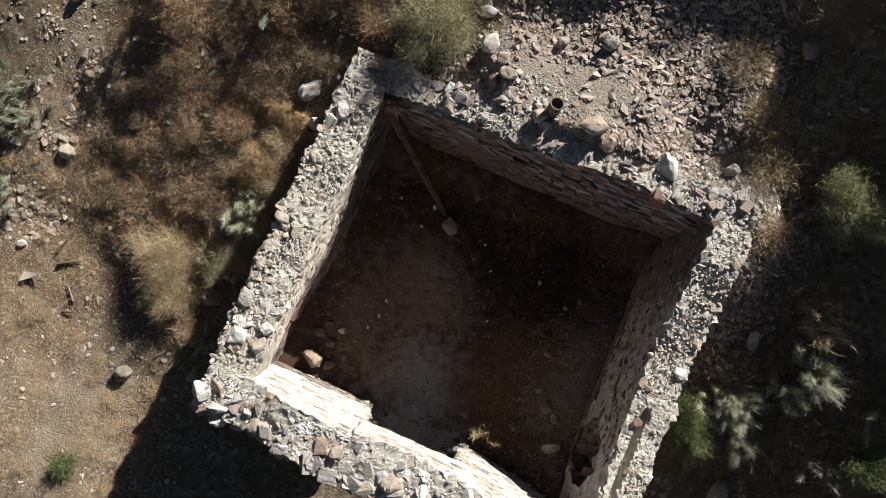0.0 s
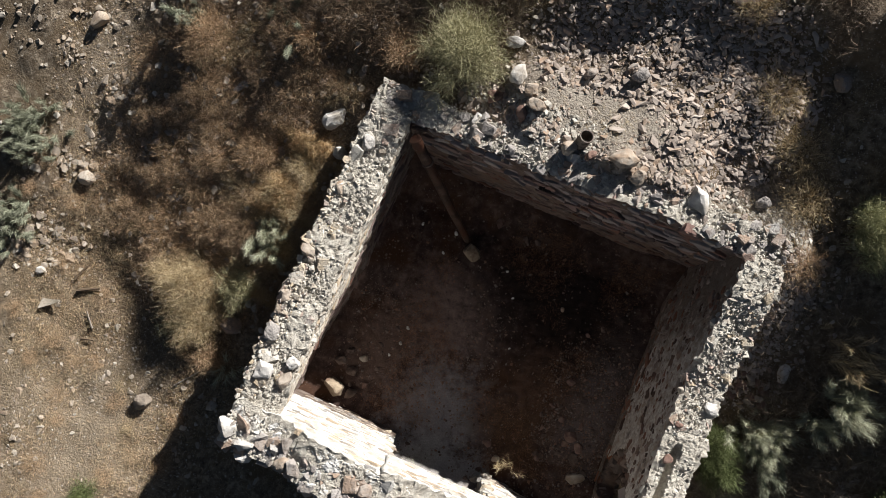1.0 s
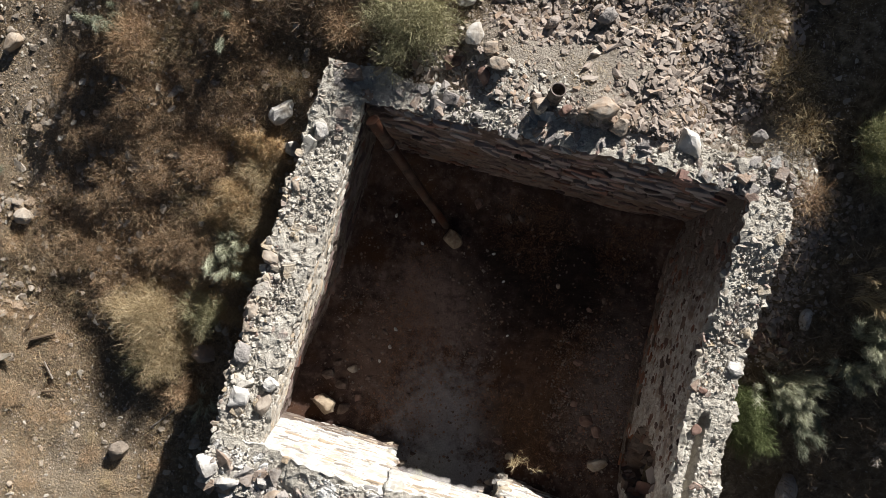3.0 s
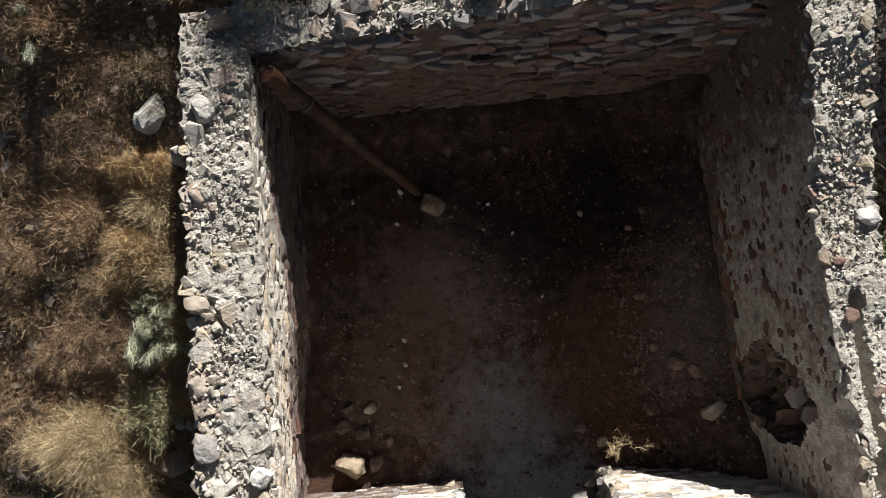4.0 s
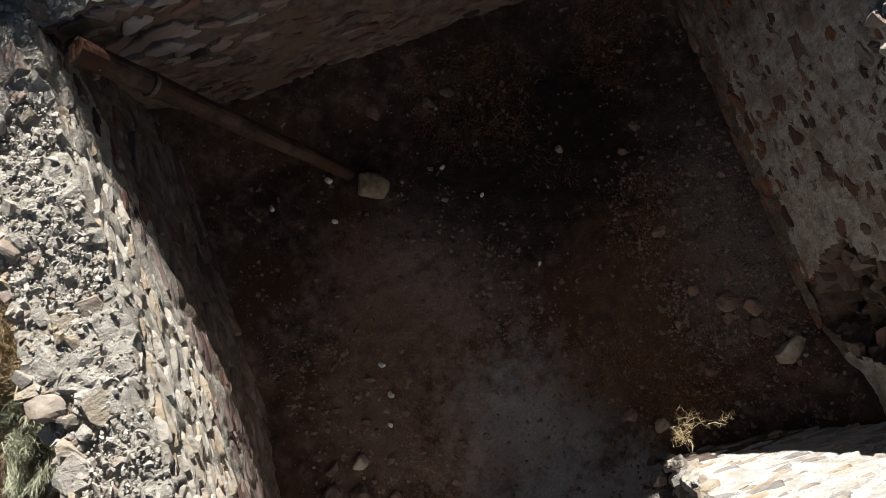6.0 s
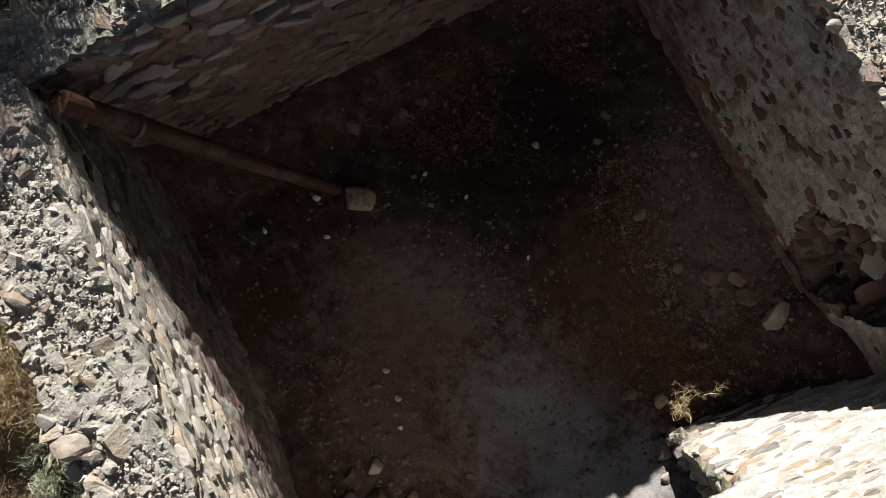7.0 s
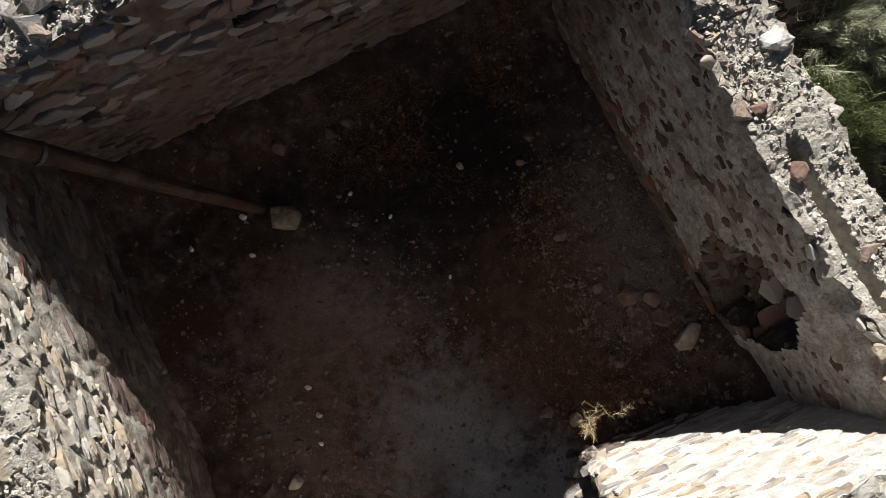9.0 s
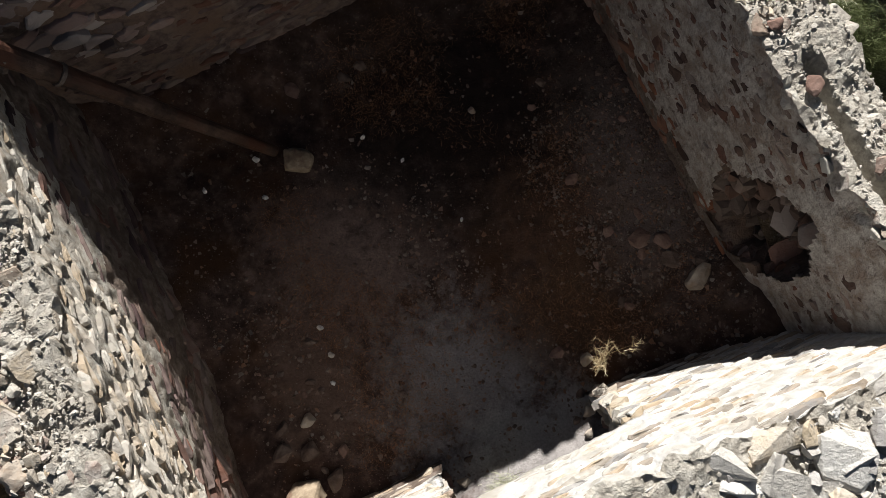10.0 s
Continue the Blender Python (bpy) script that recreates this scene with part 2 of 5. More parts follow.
def lay_patches(m, patches):
    """Uneven patches of another colour. patches: (x, y, radius x, radius y, colour, strength)."""
    nt = m.node_tree
    N, L = nt.nodes, nt.links
    bsdf = N["Principled BSDF"]
    col = bsdf.inputs["Base Color"].links[0].from_socket
    geo = N.new("ShaderNodeNewGeometry")
    for x, y, rx, ry, c, k in patches:
        mp = N.new("ShaderNodeMapping")
        mp.vector_type = 'TEXTURE'
        mp.inputs["Location"].default_value = (x, y, 0)
        mp.inputs["Scale"].default_value = (rx, ry, 50)
        L.new(geo.outputs["Position"], mp.inputs["Vector"])
        ln = N.new("ShaderNodeVectorMath")
        ln.operation = 'LENGTH'
        L.new(mp.outputs["Vector"], ln.inputs[0])
        n = N.new("ShaderNodeTexNoise")
        n.inputs["Scale"].default_value, n.inputs["Detail"].default_value, n.inputs["Roughness"].default_value = 5.0, 8, 0.7
        L.new(geo.outputs["Position"], n.inputs["Vector"])
        ad = N.new("ShaderNodeMath")
        ad.operation = 'MULTIPLY_ADD'
        ad.inputs[1].default_value = 2.6
        L.new(n.outputs["Fac"], ad.inputs[0])
        L.new(ln.outputs["Value"], ad.inputs[2])
        mr = N.new("ShaderNodeMapRange")
        mr.inputs["From Min"].default_value, mr.inputs["From Max"].default_value = 2.45, 1.75
        mr.inputs["To Max"].default_value = k
        L.new(ad.outputs[0], mr.inputs["Value"])
        grain = N.new("ShaderNodeTexNoise")
        grain.inputs["Scale"].default_value, grain.inputs["Detail"].default_value = 45, 5
        L.new(geo.outputs["Position"], grain.inputs["Vector"])
        gr = N.new("ShaderNodeMix")
        gr.data_type = 'RGBA'
        gr.inputs["A"].default_value, gr.inputs["B"].default_value = (*[v * 0.55 for v in c], 1), (*[min(1, v * 1.4) for v in c], 1)
        L.new(grain.outputs["Fac"], gr.inputs["Factor"])
        mx = N.new("ShaderNodeMix")
        mx.data_type = 'RGBA'
        L.new(mr.outputs["Result"], mx.inputs["Factor"])
        L.new(col, mx.inputs["A"])
        L.new(gr.outputs["Result"], mx.inputs["B"])
        col = mx.outputs["Result"]
    L.new(col, bsdf.inputs["Base Color"])


lay_patches(SOIL, [(-4.4, -3.0, 1.3, 1.6, (0.36, 0.295, 0.215), 0.6), (-5.9, -2.3, 1.1, 1.3, (0.30, 0.24, 0.165), 0.5), (-5.7, 1.6, 0.8, 1.4, (0.33, 0.27, 0.20), 0.5), (-3.9, -1.3, 0.9, 0.8, (0.17, 0.12, 0.075), 0.7), (-3.4, 1.3, 1.5, 1.7, (0.25, 0.19, 0.135), 0.8), (0.35, 3.0, 1.3, 0.65, (0.42, 0.37, 0.31), 0.95), (2.4, 2.5, 0.7, 0.6, (0.38, 0.335, 0.285), 0.9)])
# Darker and browner towards the wall's north end.
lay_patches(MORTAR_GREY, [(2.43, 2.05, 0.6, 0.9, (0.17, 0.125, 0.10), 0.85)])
# Bluish grey patch at (0.15, -0.95) paints the haze of light inside the doorway.
# Patch at (1.1, 1.25): dark soil, with the north wall's shade painted in.
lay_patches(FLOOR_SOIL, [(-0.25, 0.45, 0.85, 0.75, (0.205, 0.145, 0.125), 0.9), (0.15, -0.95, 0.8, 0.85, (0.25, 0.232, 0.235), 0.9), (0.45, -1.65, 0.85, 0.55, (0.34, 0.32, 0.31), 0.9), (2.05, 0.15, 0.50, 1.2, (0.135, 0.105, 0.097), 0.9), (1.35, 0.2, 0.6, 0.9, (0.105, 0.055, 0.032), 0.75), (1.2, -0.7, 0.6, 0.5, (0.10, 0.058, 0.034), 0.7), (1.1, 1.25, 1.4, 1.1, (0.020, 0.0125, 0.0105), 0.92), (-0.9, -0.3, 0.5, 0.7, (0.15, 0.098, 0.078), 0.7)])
POLE_WOOD = material("weathered wood", [(0.02, 0.012, 0.009), (0.07, 0.042, 0.030), (0.17, 0.125, 0.10)], 7, rough=0.6, bump=0.6, bump_scale=26,
                     stain=(0.075, 0.03, 0.017), stain_scale=3.5)
PALE_WOOD = material("pale cut wood", [(0.34, 0.29, 0.22), (0.48, 0.42, 0.34), (0.56, 0.51, 0.43)], 14, rough=0.8, bump=0.4, bump_scale=40)
RUST = material("rusty iron", [(0.045, 0.037, 0.033), (0.13, 0.105, 0.09), (0.26, 0.225, 0.20)], 18, rough=0.75, bump=0.4, bump_scale=60)
DEAD_WOOD = material("grey dead wood", [(0.20, 0.16, 0.13), (0.34, 0.30, 0.26), (0.46, 0.42, 0.38)], 14, rough=0.8, bump=0.4, bump_scale=60)
SCRAP = material("white scrap", [(0.55, 0.54, 0.52), (0.70, 0.69, 0.67), (0.78, 0.77, 0.75)], 14, rough=0.6, bump=0.3, bump_scale=60)


def leafy(name, stops, rough=0.7):
    return material(name, stops, 4, rough=rough, bump=0, spread="island", spread_amount=0.75)


SAGE = leafy("sage leaves", [(0.22, 0.23, 0.15), (0.42, 0.425, 0.30), (0.62, 0.62, 0.48)])
SAGE_GREY = leafy("grey sage leaves", [(0.14, 0.15, 0.10), (0.27, 0.285, 0.205), (0.42, 0.43, 0.33)])
RABBIT = leafy("yellow green stems", [(0.19, 0.175, 0.09), (0.38, 0.355, 0.205), (0.55, 0.515, 0.33)])
GREEN = leafy("green needles", [(0.05, 0.06, 0.022), (0.11, 0.135, 0.05), (0.20, 0.23, 0.10)])
RUSTY = leafy("rusty dead grass", [(0.12, 0.055, 0.03), (0.25, 0.125, 0.065), (0.38, 0.21, 0.12)])
EPHEDRA = leafy("yellow green twigs", [(0.16, 0.17, 0.085), (0.34, 0.345, 0.18), (0.53, 0.515, 0.30)])
DRY = leafy("dry brush", [(0.21, 0.13, 0.072), (0.50, 0.335, 0.20), (0.70, 0.54, 0.36)])
GOLD = leafy("golden grass", [(0.28, 0.17, 0.075), (0.56, 0.38, 0.195), (0.74, 0.57, 0.34)])
STRAW = leafy("straw grass", [(0.25, 0.175, 0.09), (0.48, 0.37, 0.215), (0.66, 0.56, 0.38)])
SHADE_TWIG = leafy("shade brown brush twigs", [(0.09, 0.065, 0.045), (0.21, 0.155, 0.105), (0.36, 0.29, 0.21)])
DARK_TWIG = leafy("dark twigs", [(0.07, 0.05, 0.035), (0.15, 0.11, 0.075), (0.26, 0.20, 0.145)])


# ---------------------------------------------------------------- mesh helpers
def mesh_from(name, verts, faces, mat, smooth=False):
    me = bpy.data.meshes.new(name)
    verts = np.asarray(verts, dtype=np.float32)
    faces = np.asarray(faces, dtype=np.int32)
    k = faces.shape[1]
    me.vertices.add(len(verts))
    me.vertices.foreach_set("co", verts.ravel())
    me.loops.add(faces.size)
    me.loops.foreach_set("vertex_index", faces.ravel())
    me.polygons.add(len(faces))
    me.polygons.foreach_set("loop_start", np.arange(0, faces.size, k, dtype=np.int32))
    me.polygons.foreach_set("loop_total", np.full(len(faces), k, dtype=np.int32))
    me.polygons.foreach_set("use_smooth", np.full(len(faces), smooth, dtype=bool))
    me.update(calc_edges=True)
    me.validate()
    if mat:
        me.materials.append(mat)
    return me


def part(name, bm, mat, parent, label=""):
    me = bpy.data.meshes.new(name)
    bm.to_mesh(me)
    bm.free()
    me.materials.append(mat)
    ob = new(name, me)
    ob.parent = parent
    if label:
        ob["label"] = label
    return ob


def hull(points):
    """Vertices and triangles of the convex hull of the points."""
    bm = bmesh.new()
    for p in points:
        bm.verts.new(p)
    res = bmesh.ops.convex_hull(bm, input=bm.verts[:])
    loose = [v for v in bm.verts if not v.link_faces]
    bmesh.ops.delete(bm, geom=loose, context='VERTS')
    bmesh.ops.triangulate(bm, faces=bm.faces[:])
    bm.verts.index_update()
    v = np.array([w.co[:] for w in bm.verts])
    f = np.array([[w.index for w in q.verts] for q in bm.faces])
    bm.free()
    v -= (v.max(0) + v.min(0)) / 2
    v /= (v.max(0) - v.min(0))
    return v, f


def rock_shapes(count, points, boxy):
    out = []
    for _ in range(count):
        p = rng.normal(size=(points, 3))
        p /= np.linalg.norm(p, axis=1)[:, None]
        if boxy:
            p = np.sign(p) * np.abs(p) ** 0.45
        p *= rng.uniform(0.8, 1.0, (points, 1))
        out.append(hull(p))
    return out


ROCKS = rock_shapes(14, 12, False)


def worn(shapes, amount=0.05, cuts=1):
    """The same stones with chipped, uneven faces."""
    out = []
    for n, (v, f) in enumerate(shapes):
        b = bmesh.new()
        vs = [b.verts.new(c) for c in v]
        for t in f:
            b.faces.new([vs[i] for i in t])
        bmesh.ops.subdivide_edges(b, edges=b.edges[:], cuts=cuts, use_grid_fill=True)
        bmesh.ops.triangulate(b, faces=b.faces[:])
        for q in b.verts:
            c = q.co + Vector((n * 7.3, n * 3.1, 0))
            q.co += noise.noise_vector(c * 2.2) * amount + noise.noise_vector(c * 6.0) * amount * 0.7
        b.verts.index_update()
        out.append((np.array([q.co[:] for q in b.verts]), np.array([[q.index for q in t.verts] for t in b.faces])))
        b.free()
    return out


WORN = worn(ROCKS)
SLABS = worn(rock_shapes(14, 16, True), 0.045)


def turn_matrix(rx, ry, rz):
    return np.array(Euler((rx, ry, rz)).to_matrix())


def joined(name, shapes, places, mat, parent=None, smooth=False):
    """One mesh of many pieces. places: rows of (shape index, centre, 3x3 matrix)."""
    V, F, base = [], [], 0
    for k, c, m in places:
        v, f = shapes[k]
        V.append(v @ m.T + c)
        F.append(f + base)
        base += len(v)
    ob = new(name, mesh_from(name, np.concatenate(V), np.concatenate(F), mat, smooth))
    ob.parent = parent
    return ob


def shape_meshes(name, shapes, mat):
    return [mesh_from(name, v, f, mat) for v, f in shapes]


def pieces(name, meshes, places, parent):
    """Objects of their own that share the meshes."""
    for k, c, m in places:
        ob = new(name, meshes[k])
        mm = Matrix(m.tolist()).to_4x4()
        mm.translation = c
        ob.matrix_basis = mm
        ob.parent = parent


def nz(x, y, z, s, o=0.0):
    return noise.noise(Vector((x * s + o, y * s + o, z * s)))


def smooth01(t):
    t = min(1.0, max(0.0, t))
    return t * t * (3 - 2 * t)


def blade_mesh(name, base, way, length, width, droop, mat, segments=3, wave=0.0):
    """Thin tapered stems: base (n,3), way (n,3) unit, length (n), width (n), droop (n) pulls the tip down."""
    n = len(base)
    side = np.cross(way, rng.normal(size=(n, 3)))
    side /= np.linalg.norm(side, axis=1)[:, None] + 1e-9
    kink = rng.normal(size=(n, 3)) * wave
    V = []
    for i in range(segments):
        t = i / segments
        p = base + way * (length * t)[:, None] + kink * (length * math.sin(math.pi * t))[:, None]
        p[:, 2] -= droop * length * t * t
        w = (width * (1 - 0.6 * t) / 2)[:, None] * side
        V += [p - w, p + w]
    p = base + way * length[:, None]
    p[:, 2] -= droop * length
    V.append(p)
    V = np.stack(V, 1)
    k = V.shape[1]
    tri = []
    for i in range(segments - 1):
        a = 2 * i
        tri += [(a, a + 1, a + 3), (a, a + 3, a + 2)]
    a = 2 * (segments - 1)
    tri.append((a, a + 1, a + 2))
    F = (np.array(tri)[None] + (np.arange(n) * k)[:, None, None]).reshape(-1, 3)
    return mesh_from(name, V.reshape(-1, 3), F, mat)


# ---------------------------------------------------------------- the ground
def ground_z(x, y):
    """The hillside: level below the cabin, rising behind it, with a flat heap of stones against the back wall."""
    z = 0.40 * (y + 2.0) + 0.08 * x
    z *= 1 - 0.40 * smooth01((-4.2 - x) / 2.0)
    z = (z + math.sqrt(z * z + 0.10)) / 2 - 0.06
    if y > 5:
        z -= 0.12 * (y - 5)
    flat = smooth01((x + 1.0) / 0.9) * smooth01((3.3 - x) / 0.8) * smooth01((4.9 - y) / 0.9) * smooth01((y - 2.2) / 0.45)
    crest = 2.42 - 0.27 * smooth01((0.95 - x) / 0.9) * smooth01((4.5 - y) / 1.0) - 0.20 * smooth01((x - 1.3) / 0.8) * smooth01((4.0 - y) / 1.3)
    z += (crest - z) * flat
    z += 0.40 * math.exp(-((x - 2.9) / 0.45) ** 2 - ((y - 2.0) / 0.85) ** 2)            # gravel banked against the east wall
    z += 0.65 * smooth01((x - 2.6 - 0.3 * (y - 5.4)) / 0.5) * smooth01((y - 4.7) / 0.8)
    z += 0.6 * smooth01((x - 3.9 - 0.28 * (y - 6.0)) / 1.1) * smooth01((y - 4.6) / 1.6)  # knoll and lower rise added uphill to cast shade on the east side
    z -= 0.25 * smooth01((x - 3.2) / 1.0) * smooth01((1.2 - y) / 2.5)
    far = math.hypot(x, y)
    z = z if far < 14 else z * max(0.0, 1 - (far - 14) / 60)
    if far < 12:
        z += 0.10 * nz(x, y, 0, 0.55) + 0.06 * nz(x, y, 3, 1.7) + 0.03 * nz(x, y, 5, 4.5)
    return z


def axis(lo, hi, step, reach):
    a = list(np.arange(lo, hi + 1e-6, step))
    d, p, q = step, lo, hi
    while q < reach:
        d *= 1.35
        p, q = p - d, q + d
        a = [p] + a + [q]
    return a


def build_ground():
    xs, ys = axis(-8.0, 6.5, 0.08, 400), axis(-5.5, 6.5, 0.08, 400)
    nx, ny = len(xs), len(ys)
    V = [(x, y, ground_z(x, y)) for y in ys for x in xs]
    F = []
    for j in range(ny - 1):
        for i in range(nx - 1):
            cx, cy = (xs[i] + xs[i + 1]) / 2, (ys[j] + ys[j + 1]) / 2
            if -1.85 < cx < 2.65 and -1.95 < cy < 2.5:
                continue
            a = j * nx + i
            F.append((a, a + 1, a + nx + 1, a + nx))
    ob = new("ground", mesh_from("ground", V, F, SOIL, True))
    return tagged(ob, "dry stony tan hillside soil with gravel", "ground", kind="structure")


def floor_z(x, y):
    z = 0.012 * nz(x, y, 0, 3.0) + 0.02 * nz(x, y, 2, 1.1)
    z += 0.30 * smooth01((x - 1.72) / 0.75) + 0.25 * smooth01((x - 1.9) / 0.6) * smooth01((-0.7 - y) / 0.6)
    z += 0.36 * smooth01((y - 1.72) / 0.6)
    z += 0.30 * smooth01((-1.18 - x) / 0.42) * smooth01((y + 0.1) / 0.8)
    z += 0.12 * smooth01((-0.75 - y) / 0.5) * smooth01((x - 0.7) / 0.5)
    out = smooth01((-1.5 - y) / 0.4)
    return z + (ground_z(x, y) + 0.004 - z) * out if out else z


def build_floor():
    xs, ys = np.arange(-1.9, 2.71, 0.028), np.arange(-2.06, 2.61, 0.028)
    nx = len(xs)
    V = [(x, y, floor_z(x, y) - (0.15 if y < -1.9 else 0) + 0.020 * nz(x, y, 7, 7) + 0.016 * nz(x, y, 9, 19)) for y in ys for x in xs]
    F = [(j * nx + i, j * nx + i + 1, (j + 1) * nx + i + 1, (j + 1) * nx + i) for j in range(len(ys) - 1) for i in range(nx - 1)]
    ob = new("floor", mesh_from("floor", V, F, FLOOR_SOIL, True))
    return tagged(ob, "bare reddish brown earth floor littered with pebbles", "floor", kind="structure")


# ---------------------------------------------------------------- the walls
X0, X1, Y0, Y1 = -1.56, 2.43, -1.36, 2.27           # inner faces
XW, XE, YS, YN = -2.03, 2.86, -1.84, 2.62           # outer faces


def top_w(x, y):
    return 2.02 + 0.05 * nz(x, y, 0, 2.0)


def top_e(x, y):
    return 2.02 + 0.10 * smooth01((-0.2 - y) / 0.8) + 0.31 * smooth01((y - 0.4) / 1.8) + 0.02 * smooth01((y - 1.2) / 0.8) + 0.04 * nz(x, y, 0, 2.0)


def top_n(x, y):
    return 1.98 + 0.36 * smooth01((x + 1.5) / 3.2) + 0.04 * nz(x, y, 0, 2.3)


def top_s(x, y):
    return 2.08 + 0.36 * smooth01((x + 1.6) / 0.9) + 0.06 * nz(x, y, 0, 2.0)


def rough_block(bm, x0, x1, y0, y1, z0, top, step=0.026, amp=0.020, hook=None, floor_top=None):
    """A block of masonry with uneven faces and a crumbled top."""
    nx, ny, nzz = [max(2, round(d / step)) for d in (x1 - x0, y1 - y0, 2.0 - z0 if floor_top is None else 0.6)]
    seen = {}

    def vert(i, j, k):
        key = (i, j, k)
        if key in seen:
            return seen[key]
        x, y = x0 + (x1 - x0) * i / nx, y0 + (y1 - y0) * j / ny
        zt = top(x, y)
        z = z0 + (zt - z0) * k / nzz
        v = Vector((x, y, z))
        d = noise.noise_vector(v * 2.3) * amp + noise.noise_vector(v * 8.0) * amp * 0.8 + noise.noise_vector(v * 23.0) * amp * 0.5
        p = v + d
        loose = smooth01((z - zt + 0.38) / 0.38)
        if loose:
            r = noise.noise_vector(Vector((x * 3.1, y * 3.1, z * 2.0))) * 0.034 + noise.noise_vector(Vector((x * 8.5, y * 8.5, z * 6.0))) * 0.036 + noise.noise_vector(Vector((x * 19.0, y * 19.0, z * 14.0))) * 0.022
            p += Vector((r.x, r.y, 0)) * loose
        if k == nzz:
            p.z -= 0.03 * smooth01((0.42 - math.hypot(x - XW, y - YN)) / 0.42)
            lump = abs(nz(x, y, 1, 9.0)) + 0.7 * abs(nz(x, y, 4, 19.0))
            p.z += 0.045 * nz(x, y, 1, 3.5) + 0.040 * (0.38 - lump)
        if hook:
            p = hook(p, i, j, k, nx, ny, nzz)
        seen[key] = bm.verts.new(p)
        return seen[key]

    for i in range(nx):
        for j in range(ny):
            bm.faces.new((vert(i, j, nzz), vert(i + 1, j, nzz), vert(i + 1, j + 1, nzz), vert(i, j + 1, nzz))).material_index = 1
            bm.faces.new((vert(i, j, 0), vert(i, j + 1, 0), vert(i + 1, j + 1, 0), vert(i + 1, j, 0)))
    for k in range(nzz):
        for i in range(nx):
            bm.faces.new((vert(i, 0, k), vert(i + 1, 0, k), vert(i + 1, 0, k + 1), vert(i, 0, k + 1)))
            bm.faces.new((vert(i, ny, k), vert(i, ny, k + 1), vert(i + 1, ny, k + 1), vert(i + 1, ny, k)))
        for j in range(ny):
            bm.faces.new((vert(0, j, k), vert(0, j, k + 1), vert(0, j + 1, k + 1), vert(0, j + 1, k)))
            bm.faces.new((vert(nx, j, k), vert(nx, j + 1, k), vert(nx, j + 1, k + 1), vert(nx, j, k + 1)))


def wall_cap(w, x0, x1, y0, y1, top, coarse=0.035, step=0.0125, shift=None, groove=None, mat=None):
    """A crust of mortar and embedded rubble over a wall top: lumps of three sizes with sunk joints between them."""
    nx, ny = round((x1 - x0) / step), round((y1 - y0) / step)
    V = []
    for j in range(ny + 1):
        for i in range(nx + 1):
            x, y = x0 + (x1 - x0) * i / nx, y0 + (y1 - y0) * j / ny
            warp = noise.noise_vector(Vector((x * 5, y * 5, 3.0))) * 0.05 + noise.noise_vector(Vector((x * 17, y * 17, 7.0))) * 0.014
            z = top(x, y) + 0.045 * nz(x, y, 1, 3.5)
            for scale, amp in ((6.5, coarse), (15.0, coarse * 0.7), (34.0, coarse * 0.5)):
                d, p = noise.voronoi(Vector(((x + warp.x) * scale, (y + warp.y) * scale, scale)))
                rnd = noise.cell(Vector((p[0].x * 31.7, p[0].y * 17.3, p[0].z * 11.1)))
                z += amp * (0.5 * rnd + 0.55) * smooth01((d[1] - d[0]) / 0.42) - amp * 0.5
            edge = min(i, j, nx - i, ny - j) * step
            ragged = 0.035 + 0.03 * nz(x, y, 2, 7.0)
            z -= 0.16 * (1 - smooth01(edge / max(0.012, ragged)))
            p = Vector((x + 0.02 * nz(x, y, 5, 6.0), y + 0.02 * nz(x, y, 8, 6.0), z + 0.010))
            if groove:
                p.z -= groove(p)
            if shift:
                p.y += shift(p.x)
            V.append(p)
    F = [(j * (nx + 1) + i, j * (nx + 1) + i + 1, (j + 1) * (nx + 1) + i + 1, (j + 1) * (nx + 1) + i) for j in range(ny) for i in range(nx)]
    ob = new("mortar_crust", mesh_from("mortar_crust", V, F, mat or MORTAR_TOP))
    ob.parent = w


def bend(x):
    """The south wall turns outwards a little towards its east end."""
    return -0.14 * min(1.2, max(0.0, (x - 0.95) / 1.43))


def set_back(y, z):
    return 0.20 * smooth01((0.9 - y) / 1.9) * min(1.0, max(0.0, (1.9 - z) / 1.6))


def west_hook(p, i, j, k, nx, ny, nzz):
    if i == nx:
        p.x -= set_back(p.y, p.z)
    return p


def jamb(side):
    """Broken courses beside the doorway, standing further out towards the top."""
    def hook(p, i, j, k, nx, ny, nzz):
        if (i == 0) == (side > 0) and i in (0, nx):
            course = math.floor(p.z / 0.11)
            p.x += side * (0.16 * (1 - p.z / 1.7) + 0.07 * nz(course * 3.7, p.y, side, 2.5) + 0.04 * nz(p.z, p.y, 3, 9.0))
        p.y += bend(p.x)
        return p
    return hook


def wall(name, bm, mat, label):
    me = bpy.data.meshes.new(name)
    bm.to_mesh(me)
    bm.free()
    me.materials.append(mat)
    me.materials.append(MORTAR_TOP)
    me.materials.append(MORTAR_SHADE)
    me.polygons.foreach_set("use_smooth", np.array([p.material_index != 1 for p in me.polygons]))
    return tagged(new(name, me), label, "wall", kind="structure")


def shade_foot(bm, limit):
    """Darker mortar in the lower courses, with the shade there put into its colour."""
    for f in bm.faces:
        c = f.calc_center_median()
        if f.material_index == 0 and c.z < limit(c) + 0.22 * nz(c.x, c.y, c.z, 1.7) + 0.10 * nz(c.x, c.y, c.z, 6.0):
            f.material_index = 2


def niche(y, z):
    """How far the broken hole in the east wall goes in at that place, 0 to 1."""
    e = math.hypot((y + 0.70 - 0.10 * (0.98 - z)) / 0.42, (z - 0.98) / 0.60) + 0.26 * nz(0, y, z, 4.5) + 0.03 * nz(3, y, z, 11.0)
    return smooth01((1.08 - e) / 0.24)


